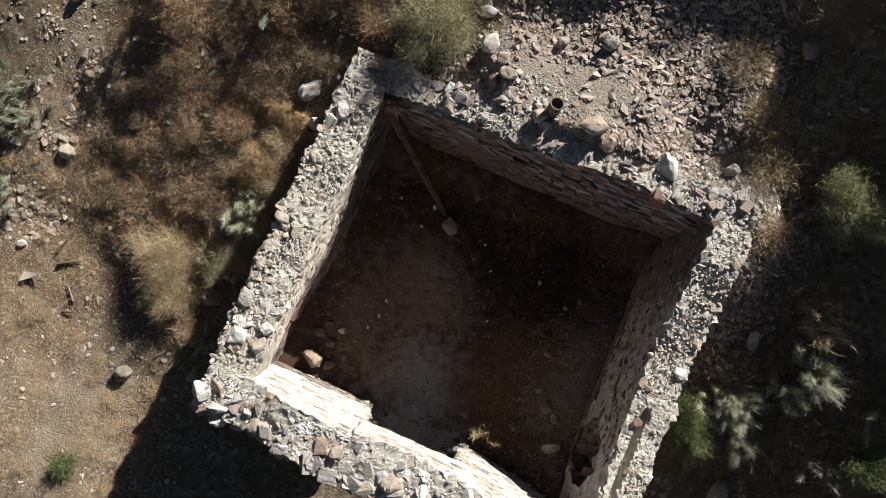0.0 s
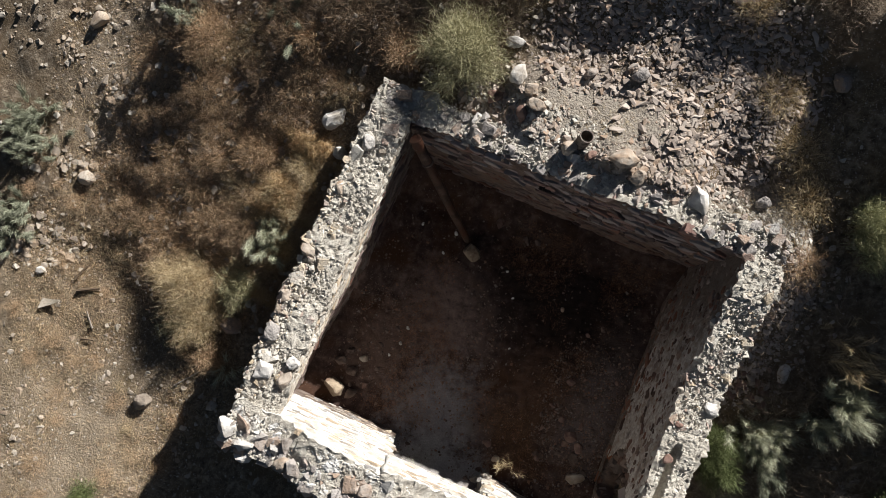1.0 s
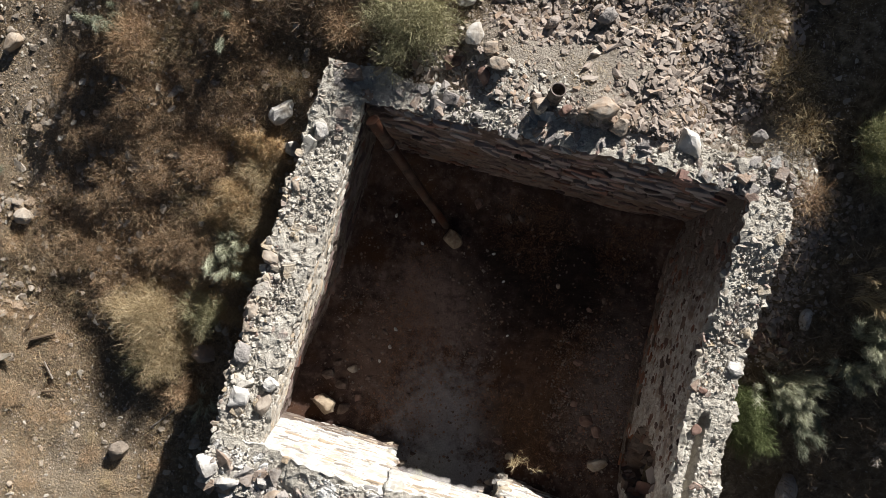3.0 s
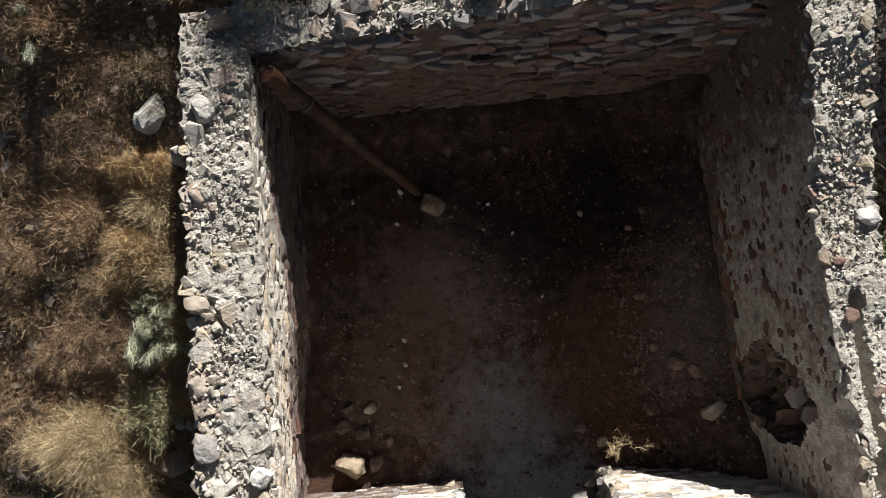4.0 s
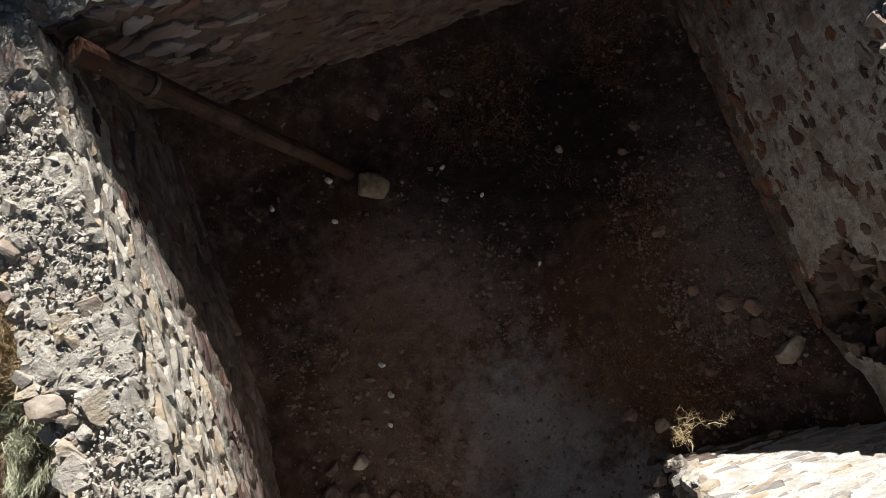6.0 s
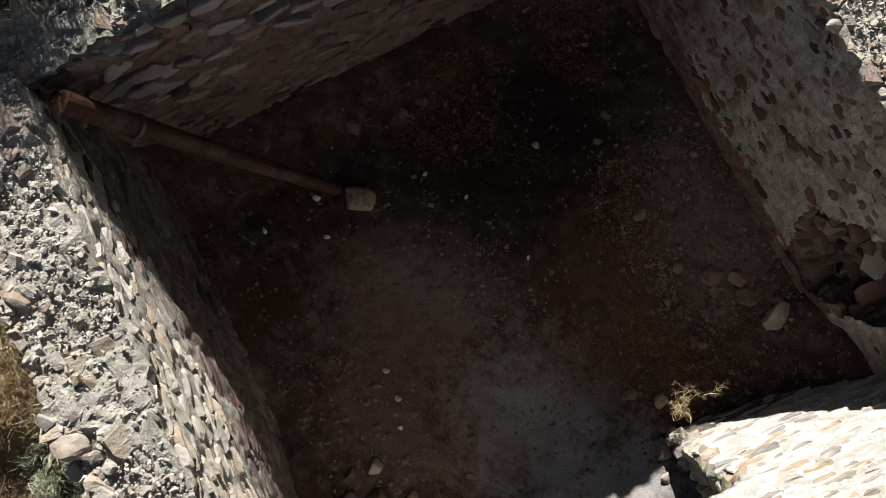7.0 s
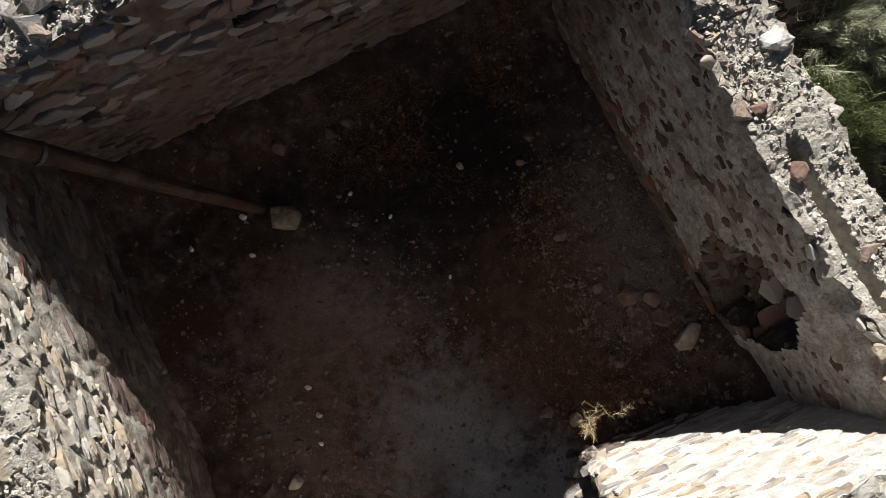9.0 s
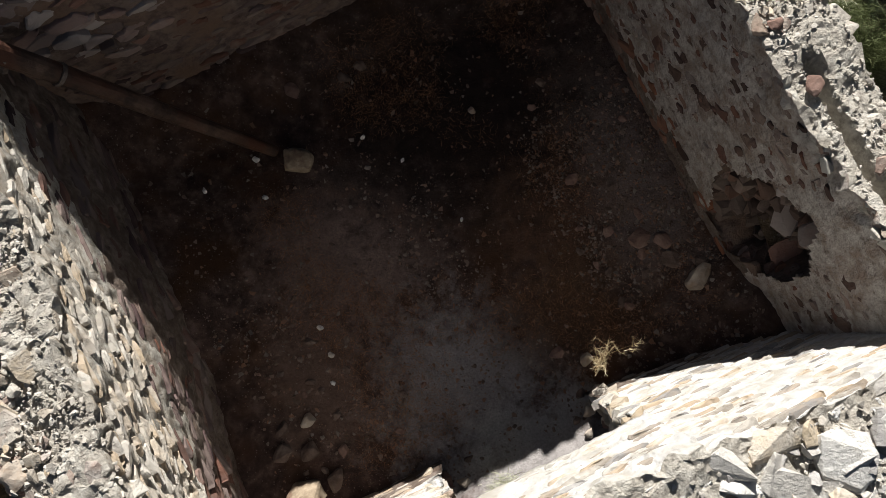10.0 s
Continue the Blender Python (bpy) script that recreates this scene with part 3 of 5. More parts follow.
def hole_depth(y, z):
    """Shallow on the uphill side, deep below the overhanging upper edge."""
    return niche(y, z) * (0.13 + 0.20 * smooth01((-0.50 - y) / 0.25) + 0.05 * nz(1, y, z * 2.2, 5.0))


def slot(p):
    """A long straight slot left along the top of the east wall."""
    off = abs(p.x - 2.60 - 0.05 * p.y - 0.015 * nz(p.y, 0, 0, 4))
    return 0.15 * smooth01((0.05 - off) / 0.03) * smooth01((0.12 - p.y) / 0.15)


def east_hook(p, i, j, k, nx, ny, nzz):
    if k == nzz:
        p.z -= slot(p)
    return p


bm = bmesh.new()
rough_block(bm, XW - 0.02, XE - 0.02, Y1, YN, -0.3, top_n)
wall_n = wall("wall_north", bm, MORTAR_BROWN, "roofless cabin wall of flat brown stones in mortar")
bm = bmesh.new()
rough_block(bm, X1, XE, Y0 - 0.24, Y1 + 0.02, -0.3, top_e, hook=east_hook, amp=0.018)
broken = [f for f in bm.faces if abs(f.calc_center_median().x - X1) < 0.07 and f.calc_center_median().z < 1.8 and niche(f.calc_center_median().y, f.calc_center_median().z) > 0.4]
bmesh.ops.delete(bm, geom=broken, context='FACES')
shade_foot(bm, lambda c: 0.50)
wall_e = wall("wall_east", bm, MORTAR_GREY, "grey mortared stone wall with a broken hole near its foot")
bm = bmesh.new()
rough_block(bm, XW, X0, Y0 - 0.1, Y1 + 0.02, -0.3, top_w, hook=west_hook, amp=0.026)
# The west limit climbs northwards with the shadow line.
shade_foot(bm, lambda c: 0.55 + 0.30 * (c.y + 1.36))
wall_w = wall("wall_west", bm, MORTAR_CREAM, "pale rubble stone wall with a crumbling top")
DOOR0, DOOR1, LINTEL = -0.22, 0.98, 1.62
bm = bmesh.new()
rough_block(bm, XW, DOOR0, YS, Y0, -0.3, top_s, amp=0.014, hook=jamb(-1))
rough_block(bm, DOOR1, XE, YS, Y0, -0.3, top_s, amp=0.014, hook=jamb(1))
rough_block(bm, DOOR0 - 0.05, DOOR1 + 0.05, YS, Y0 + 0.03, LINTEL, top_s, floor_top=True)
shade_foot(bm, lambda c: 0.45)
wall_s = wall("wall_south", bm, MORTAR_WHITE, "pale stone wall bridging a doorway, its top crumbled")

ground = build_ground()
floor = build_floor()


# ---------------------------------------------------------------- stones of the walls
def mosaic(axis_name, level, a0, a1, z0, top, inward, cell, cover, joint, proud, tilt=0.12, skip=None, shrink=(0.0, 0.0)):
    """Irregular flat stones fitted to one another on an upright face. Returns (centre, vertices, faces) of each."""
    cl, ch = cell
    seeds = []
    row = 0
    z = z0
    while z < 2.6:
        a = a0 - cl * rng.random()
        while a < a1 + cl:
            seeds.append(((a + rng.uniform(-.33, .33) * cl) / cl, (z + rng.uniform(-.36, .36) * ch) / ch))
            a += cl * rng.uniform(0.6, 1.5)
        z += ch
        row += 1
    seeds = np.array(seeds)
    seeds = seeds[rng.random(len(seeds)) > 0.2]
    out = []
    for n, (su, sv) in enumerate(seeds):
        c = su * cl
        zc = sv * ch
        x, y = (c, level) if axis_name == "x" else (level, c)
        if not a0 < c < a1 or zc < z0 or zc > top(x, y) - 0.03 or rng.random() > cover or (skip and skip(c, zc)):
            continue
        poly = [np.array(q) for q in ((su - 1.3, sv - 1.0), (su + 1.3, sv - 1.0), (su + 1.3, sv + 1.0), (su - 1.3, sv + 1.0))]
        d = seeds - seeds[n]
        for m in np.nonzero((np.abs(d[:, 0]) < 2.7) & (np.abs(d[:, 1]) < 2.2))[0]:
            if m == n:
                continue
            mid, nn = (seeds[m] + seeds[n]) / 2, d[m]
            cut = []
            for q, r in zip(poly, poly[1:] + poly[:1]):
                sq, sr = (q - mid) @ nn, (r - mid) @ nn
                if sq <= 0:
                    cut.append(q)
                if sq * sr < 0:
                    cut.append(q + (r - q) * sq / (sq - sr))
            poly = cut
            if len(poly) < 3:
                break
        if len(poly) < 3:
            continue
        pts = np.array(poly) * np.array([cl, ch])
        cen = pts.mean(0)
        ext = pts.max(0) - pts.min(0)
        if ext.min() < 0.02:
            continue
        pts = cen + (pts - cen) * np.maximum(0.35, 1 - 2 * joint / ext) * (1 - rng.uniform(*shrink))
        ring = []
        for q, r in zip(pts, np.roll(pts, -1, 0)):      # cut the corners
            ring += [q * 0.78 + r * 0.22, q * 0.22 + r * 0.78]
        ring = np.array(ring)
        ring += rng.normal(0, 0.055, ring.shape) * ext.min()
        k = len(ring)
        push = rng.uniform(-0.2, 1.0) * proud
        ta, tz = rng.normal(0, tilt), rng.normal(0, tilt)
        inner = cen + (ring - cen) * rng.uniform(0.80, 0.93)
        uv = np.concatenate([ring, ring, inner, [cen + rng.normal(0, 0.1, 2) * ext]])
        rel = uv - cen
        dep = np.concatenate([np.full(k, -0.05), push - 0.010 + ta * rel[k:2 * k, 0] + tz * rel[k:2 * k, 1],
                              push + ta * rel[2 * k:3 * k, 0] + tz * rel[2 * k:3 * k, 1] + rng.normal(0, 0.003, k), [push + abs(rng.normal(0, 0.006))]])
        if axis_name == "x":
            V = np.stack([uv[:, 0], level + inward * dep, uv[:, 1]], 1)
        else:
            V = np.stack([level + inward * dep, uv[:, 0], uv[:, 1]], 1)
        F = []
        for i in range(k):
            j = (i + 1) % k
            F += [(i, j, k + j), (i, k + j, k + i), (k + i, k + j, 2 * k + j), (k + i, 2 * k + j, 2 * k + i), (2 * k + i, 2 * k + j, 3 * k)]
        F = np.array(F)
        if (axis_name == "x") == (inward > 0):
            F = F[:, ::-1]
        c3 = V.mean(0)
        out.append((c3, V - c3, F))
    return out


def set_stones(w, stones, mat, mat_joined, limit=300):
    """The stones of a face as objects of their own, and those past the limit joined."""
    order = rng.permutation(len(stones))
    stones = sorted((stones[i] for i in order), key=lambda q: -q[0][2] + 0.9 * rng.random())
    if w is wall_s:
        stones = [(c + np.array([0, bend(c[0]), 0]), v, f) for c, v, f in stones]
    if w is wall_w:
        stones = [(c - np.array([set_back(c[1], c[2]) * (c[0] > -1.8), 0, 0]), v, f) for c, v, f in stones]
    for c, v, f in stones[:limit]:
        ob = new("stone", mesh_from("stone", v, f, mat))
        ob.location = c
        ob.parent = w
    rest = stones[limit:]
    if rest:
        V, F, base = [], [], 0
        for c, v, f in rest:
            V.append(v + c)
            F.append(f + base)
            base += len(v)
        ob = new("small_stones", mesh_from("small_stones", np.concatenate(V), np.concatenate(F), mat_joined))
        ob.parent = w
        tagged(ob, "flat wall stones", kind="stuff")


def split(places, n, key):
    places = sorted(places, key=key)
    return places[:n], places[n:]


def top_stones(x0, x1, y0, y1, top, count, sizes, flat=0.7, lift=0.005):
    out = []
    for _ in range(count):
        x, y = rng.uniform(x0, x1), rng.uniform(y0, y1)
        s = sizes[0] * (sizes[1] / sizes[0]) ** (rng.random() ** 1.6)
        m = turn_matrix(rng.uniform(-.5, .5), rng.uniform(-.5, .5), rng.uniform(0, 6.3)) @ np.diag([s * rng.uniform(.9, 1.5), s, s * flat * rng.uniform(.7, 1.1)])
        out.append((int(rng.integers(14)), np.array([x, y, top(x, y) - 0.02 * s + lift + rng.uniform(-.02, .02)]), m))
    return out




def crown(w, tops, lumps, singles=110, meshes=None, mat=None):
    """Stones and crumbled mortar on a wall top."""
    big, small = split(tops, singles, lambda p: -np.linalg.norm(p[2][:, 0]))
    pieces("top_stone", meshes or SLAB_TOP, big, w)
    if small:
        tagged(joined("rubble", WORN, small, mat or TOP_STONE_J, w), "loose rubble on the wall top", kind="stuff")
    tagged(joined("mortar_lumps", ROCKS, lumps, RUBBLE_MORTAR, w), "crumbled pale mortar lumps", kind="stuff")


in_door = lambda c, z: DOOR0 - 0.08 < c < DOOR1 + 0.08 and z < LINTEL + 0.04
over_door = lambda c, z: DOOR0 - 0.02 < c < DOOR1 + 0.02

hi_n = lambda c, z: z > 1.15 + 0.5 * nz(c, z, 0, 1.3)
lo_n = lambda c, z: not hi_n(c, z)
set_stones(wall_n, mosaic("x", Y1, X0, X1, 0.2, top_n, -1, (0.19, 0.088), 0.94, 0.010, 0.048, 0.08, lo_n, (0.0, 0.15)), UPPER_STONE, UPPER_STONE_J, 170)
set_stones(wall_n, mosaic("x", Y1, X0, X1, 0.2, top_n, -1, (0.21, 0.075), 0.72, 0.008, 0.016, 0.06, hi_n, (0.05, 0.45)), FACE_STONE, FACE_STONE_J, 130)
foot_e = lambda c, z: niche(c, z) > 0.02 or z > 0.62 + 0.30 * nz(c, z, 2, 1.7)
upper_e = lambda c, z: niche(c, z) > 0.02 or not foot_e(c, z) or nz(c, z, 5, 1.7) > 0.22
bare_e = lambda c, z: niche(c, z) > 0.02 or not foot_e(c, z)
set_stones(wall_e, mosaic("y", X1, Y0 - .16, Y1, 0.1, top_e, -1, (0.105, 0.062), 0.50, 0.004, 0.010, 0.05, upper_e, (0.05, 0.62)), EAST_STONE, EAST_STONE_J, 190)
set_stones(wall_e, mosaic("y", X1, Y0 - .16, Y1, 0.1, top_e, -1, (0.17, 0.13), 0.13, 0.006, 0.012, 0.04, bare_e, (0.1, 0.5)), EAST_STONE, EAST_STONE_J, 60)
set_stones(wall_e, mosaic("y", X1, Y0 - .16, Y1, 0.1, top_e, -1, (0.16, 0.075), 0.85, 0.005, 0.020, 0.08, foot_e, (0.0, 0.35)), FOOT_STONE, FOOT_STONE_J, 100)
# Shade put into the stones: dark ones below the shadow line, cream above.
above_shade_line = lambda c, z: z > 0.72 + 0.30 * (c + 1.36) + 0.30 * nz(c, z, 0, 1.5)
below_shade_line = lambda c, z: not above_shade_line(c, z)
set_stones(wall_w, mosaic("y", X0, Y0, Y1, 0.0, top_w, 1, (0.24, 0.066), 0.74, 0.006, 0.018, 0.10, above_shade_line, (0.05, 0.5)), FACE_STONE, FACE_STONE_J, 140)
set_stones(wall_w, mosaic("y", X0, Y0, Y1, 0.0, top_w, 1, (0.15, 0.036), 0.78, 0.003, 0.022, 0.13, below_shade_line, (0.0, 0.45)), WEST_STONE, WEST_STONE_J, 160)
set_stones(wall_s, mosaic("x", Y0, X0, X1, 0.0, top_s, 1, (0.18, 0.040), 0.60, 0.004, 0.012, 0.06, lambda c, z: in_door(c, z) or over_door(c, z), (0.05, 0.55))
           + mosaic("x", Y0 + 0.03, DOOR0, DOOR1, LINTEL + 0.02, top_s, 1, (0.18, 0.040), 0.60, 0.004, 0.012, 0.06, None, (0.05, 0.55)), PALE_STONE, PALE_STONE_J)
for w, level, axis_name, a0, a1, top, side, skip in ((wall_e, XE, "y", Y0 - .4, Y1, top_e, 1, None), (wall_w, XW, "y", Y0 - .4, Y1, top_w, -1, None), (wall_s, YS, "x", XW, XE, top_s, -1, in_door)):
    set_stones(w, mosaic(axis_name, level, a0, a1, 0.0, lambda x, y, t=top: t(x, y) - 0.10, side, (0.20, 0.10), 0.85, 0.008, 0.012, 0.08, skip), PALE_STONE, PALE_STONE_J, 0)

def jamb_stones():
    """Ragged stone ends that stand out of both sides of the doorway."""
    rows = []
    for x, side in ((DOOR0, -1), (DOOR1, 1)):
        z = 0.10
        while z < LINTEL - 0.06:
            for y in (Y0 - rng.uniform(.02, .07), Y0 - rng.uniform(.10, .17), Y0 - rng.uniform(.20, .28), YS + rng.uniform(.04, .1)):
                m = turn_matrix(rng.uniform(-.25, .25), rng.uniform(-.25, .25), rng.uniform(-.5, .5)) @ np.diag([rng.uniform(.10, .18), rng.uniform(.08, .15), rng.uniform(.04, .085)])
                rows.append((int(rng.integers(9)), np.array([x + side * (0.16 * (1 - z / 1.7) + rng.uniform(-.035, .04)), y + bend(x), z]), m))
            z += rng.uniform(.055, .09)
    pieces("jamb_stone", shape_meshes("stone", SLABS[:9], CROWN_STONE), rows, wall_s)


jamb_stones()
SLAB_TOP = shape_meshes("stone", SLABS[:9] + WORN[:5], TOP_STONE)
SLAB_WHITE = shape_meshes("stone", SLABS[:9] + WORN[:5], WHITE_CROWN)
SLAB_CROWN = shape_meshes("stone", SLABS[:9] + WORN[:5], CROWN_STONE)
wall_cap(wall_n, XW, XE - 0.03, Y1 + 0.01, YN + 0.02, top_n, 0.034)
wall_cap(wall_e, X1 + 0.012, XE, Y0 - 0.22, Y1, top_e, 0.026, groove=slot)
wall_cap(wall_w, XW, X0 - 0.012, Y0 - 0.08, Y1, top_w, 0.032)
wall_cap(wall_s, XW, XE, YS, Y0 - 0.01, top_s, 0.026, shift=bend, mat=MORTAR_WHITE)
crown(wall_n, top_stones(XW, XE, Y1 + .05, YN + .03, top_n, 240, (0.03, 0.16), 0.7, 0.006), top_stones(XW, XE, Y1 + .03, YN, top_n, 1900, (0.010, 0.04), 0.7, 0.006), 110)
clear_of_slot = lambda rows: [r for r in rows if slot(Vector(r[1])) < 0.02]
crown(wall_e, clear_of_slot(top_stones(X1 + .03, XE - .01, Y0, Y1, top_e, 120, (0.04, 0.14), 0.5, -0.012)) + top_stones(X1 + .04, XE, 0.7, Y1, top_e, 90, (0.02, 0.07), 0.6, 0.008),
      clear_of_slot(top_stones(X1 + .02, XE, Y0, Y1, top_e, 2600, (0.008, 0.034), 0.7, 0.003)), 80, SLAB_CROWN, CROWN_STONE_J)
crown(wall_w, top_stones(XW - .03, X0 - .10, Y0, Y1, top_w, 110, (0.05, 0.17), 0.55, -0.004) + top_stones(XW - .03, X0 - .26, Y0, 1.3, top_w, 190, (0.02, 0.07), 0.7, 0.016),
      top_stones(XW, X0, Y0, Y1, top_w, 2600, (0.008, 0.036), 0.7, 0.006), 150, SLAB_CROWN, CROWN_STONE_J)
bent = lambda rows: [(k, c + np.array([0, bend(c[0]), 0]), m) for k, c, m in rows]
crown(wall_s, bent(top_stones(-0.2, XE, YS, Y0 - .10, top_s, 130, (0.05, 0.22), 0.55, 0.004)), bent(top_stones(XW, XE, YS, Y0 - .04, top_s, 1900, (0.010, 0.04), 0.7, 0.004)), 110, SLAB_WHITE, WHITE_RUBBLE)
grey_top = top_stones(XW, 0.1, YS, Y0 - .20, top_s, 90, (0.05, 0.20), 0.6, 0.006)
pieces("top_stone", SLAB_TOP, grey_top, wall_s)


def edge_stones(w, meshes, axis_name, level, a0, a1, top, count, sizes=(0.05, 0.15), shift=None):
    """Stones that break the line of a wall's upper edge."""
    rows = []
    for n in range(count):
        a = a0 + (a1 - a0) * (n + rng.uniform(0, 1)) / count
        b = level + rng.uniform(-.03, .022)
        x, y = (a, b) if axis_name == "x" else (b, a)
        s = rng.uniform(*sizes)
        m = turn_matrix(rng.uniform(-.35, .35), rng.uniform(-.35, .35), rng.uniform(-.6, .6)) @ np.diag([s * rng.uniform(.8, 1.4), s, s * rng.uniform(.35, .7)])
        rows.append((int(rng.integers(14)), np.array([x, y + (shift(x) if shift else 0), top(x, y) - rng.uniform(.0, .09)]), m))
    pieces("edge_stone", meshes, rows, w)


edge_stones(wall_e, SLAB_CROWN, "y", X1 + .03, Y0, Y1, top_e, 44, (0.04, 0.12))
edge_stones(wall_e, SLAB_CROWN, "y", XE - .03, Y0 - .1, Y1, top_e, 46)
edge_stones(wall_w, SLAB_CROWN, "y", XW + .02, Y0, Y1, top_w, 50, (0.06, 0.17))
edge_stones(wall_w, SLAB_CROWN, "y", X0 - .04, Y0, Y1, top_w, 40, (0.04, 0.12))
edge_stones(wall_s, SLAB_TOP, "x", YS + .02, XW, 0.2, top_s, 26, (0.06, 0.19), bend)
edge_stones(wall_s, SLAB_WHITE, "x", YS + .02, 0.2, XE, top_s, 28, (0.06, 0.19), bend)
edge_stones(wall_n, SLAB_TOP, "x", Y1 + .04, X0, X1, top_n, 44, (0.05, 0.13))


# ---------------------------------------------------------------- things inside
def cylinder_along(bm, p, q, r0, r1, rings=10, sides=14, uneven=0.0):
    p, q = Vector(p), Vector(q)
    d = (q - p)
    rot = d.to_track_quat("Z", "Y").to_matrix()
    loops = []
    for k in range(rings + 1):
        t = k / rings
        r = r0 + (r1 - r0) * t
        c = p + d * t
        loop = []
        for i in range(sides):
            a = 2 * math.pi * i / sides
            rr = r * (1 + uneven * nz(math.cos(a), math.sin(a), t * 6, 1.5))
            loop.append(bm.verts.new(c + rot @ Vector((math.cos(a) * rr, math.sin(a) * rr, 0))))
        loops.append(loop)
    for a, b in zip(loops, loops[1:]):
        for i in range(sides):
            bm.faces.new((a[i], a[(i + 1) % sides], b[(i + 1) % sides], b[i]))
    bm.faces.new(loops[0][::-1])
    bm.faces.new(loops[-1])


def thing(name, label, category, group="", kind=""):
    return tagged(new(name), label, category, group, kind)


def build_pole():
    pole = thing("leaning_pole", "brown weathered round timber pole leaning into the corner", "pole")
    top, foot = Vector((-1.43, 2.10, 1.93)), Vector((-0.42, 1.50, 0.10))
    bm = bmesh.new()
    cylinder_along(bm, foot, top, 0.051, 0.071, 22, 16, 0.08)
    part("shaft", bm, POLE_WOOD, pole)
    bm = bmesh.new()
    c = foot.lerp(top, 0.80)
    d = (top - foot).normalized()
    cylinder_along(bm, c - d * 0.012, c + d * 0.012, 0.077, 0.077, 2, 16, 0.03)
    part("collar", bm, RUST, pole, "dark worn ring round the pole")
    bm = bmesh.new()
    e = Vector((-1.46, 2.06, 1.70))
    cylinder_along(bm, e, e + Vector((0.09, -0.06, 0.15)), 0.026, 0.008, 4, 6, 0.3)
    part("splinter", bm, RUST, pole, "split end of the pole")
    return pole


build_pole()


def rock(name, pos, size, mat, label, turn=(0, 0, 0), shape=None, group="", seed=None, points=22, boxy=False, sink=0.3):
    """A single stone: a broken body with worn edges, standing on what is below pos."""
    r = np.random.default_rng(seed if seed is not None else int(abs(pos[0] * 917 + pos[1] * 353)) + 5)
    p = r.normal(size=(points, 3))
    p /= np.linalg.norm(p, axis=1)[:, None]
    if boxy:
        p = np.sign(p) * np.abs(p) ** 0.4
    v, f = hull(p * r.uniform(0.85, 1, (points, 1)))
    bm = bmesh.new()
    vs = [bm.verts.new(Vector(c * np.array(size))) for c in v]
    for t in f:
        bm.faces.new([vs[i] for i in t])
    bmesh.ops.subdivide_edges(bm, edges=bm.edges[:], cuts=3, use_grid_fill=True)
    bmesh.ops.smooth_vert(bm, verts=bm.verts[:], factor=0.5, use_axis_x=True, use_axis_y=True, use_axis_z=True)
    k = 1 / max(size)
    for q in bm.verts:
        c = q.co * k + Vector(pos)
        q.co += (noise.noise_vector(c * 1.8) * 0.07 + noise.noise_vector(c * 4.5) * 0.045 + noise.noise_vector(c * 11) * 0.022) * min(size)
    me = bpy.data.meshes.new(name)
    bm.to_mesh(me)
    bm.free()
    me.materials.append(mat)
    ob = new(name, me)
    ob.matrix_basis = pose(pos[0], pos[1], pos[2] + size[2] * (0.5 - sink), *turn)
    return tagged(ob, label, "stone", group)


def on_ground(x, y):
    return (x, y, ground_z(x, y))


def on_floor(x, y):
    return (x, y, floor_z(x, y))


rock("stone_block", on_floor(-0.27, 1.36), (0.26, 0.20, 0.15), BLOCK_STONE, "pale squared block against the foot of the pole", (0, 0, -25), seed=3, boxy=True, sink=0.1)
for x, y, s in ((0.29, 1.32, .06), (-1.09, 1.47, .07), (0.74, 0.33, .055), (0.51, 1.0, .055), (-0.6, 1.53, .08), (-0.66, 1.2, .07), (1.22, 1.13, .09)):
    rock("white_scrap", on_floor(x, y), (s * .85, s * .6, s * .45), SCRAP if s < .085 else TAN_STONE, "small crumpled white scrap on the earth floor", (0, 0, x * 90), group="white scraps on the floor", sink=0.1)
for x, y, s, m in ((0.53, 1.87, .13, FLOOR_ROCK), (0.36, 1.84, .14, FLOOR_ROCK), (-0.08, 1.9, .17, RED_STONE), (1.13, -1.13, .12, TAN_STONE), (-1.29, -0.58, .13, FLOOR_ROCK),
                   (-0.70, -0.22, .06, WHITE_STONE), (-0.69, 0.02, .06, WHITE_STONE), (2.26, -0.82, .13, FLOOR_ROCK),
                   (-0.78, -0.43, .05, WHITE_STONE), (-0.3, -0.75, .08, FLOOR_ROCK), (0.95, -1.0, .13, RED_STONE)):
    rock("fallen_stone", on_floor(x, y), (s, s * .75, s * .55), m, "loose fallen stone on the earth floor", (0, 0, x * 70 + y * 50), group="fallen stones on the floor", sink=0.15)
rock("fallen_stone", on_floor(2.19, -0.93), (.27, .19, .12), TAN_STONE, "large tan flat stone on the earth floor", (4, -8, 28), group="fallen stones on the floor", sink=0.2, seed=77)
for x, y, l, m, turn in ((2.00, -0.45, .24, RED_STONE, 20), (2.13, -0.55, .22, RED_STONE, -15), (2.11, -0.71, .21, FLOOR_ROCK, -60), (1.96, -0.57, .13, RED_STONE, 5), (1.80, -0.28, .14, RED_STONE, 30),
                         (1.72, 0.23, .16, RED_STONE, -10), (1.99, 0.05, .17, FLOOR_ROCK, 45), (2.06, -0.26, .12, RED_STONE, 80), (1.90, -0.72, .11, FLOOR_ROCK, 15)):
    rock("flat_stone", on_floor(x, y), (l, l * .72, l * .30), m, "flat broken stone bedded in the earth floor", (5, 6, turn), group="fallen stones on the floor", sink=0.3, points=15)
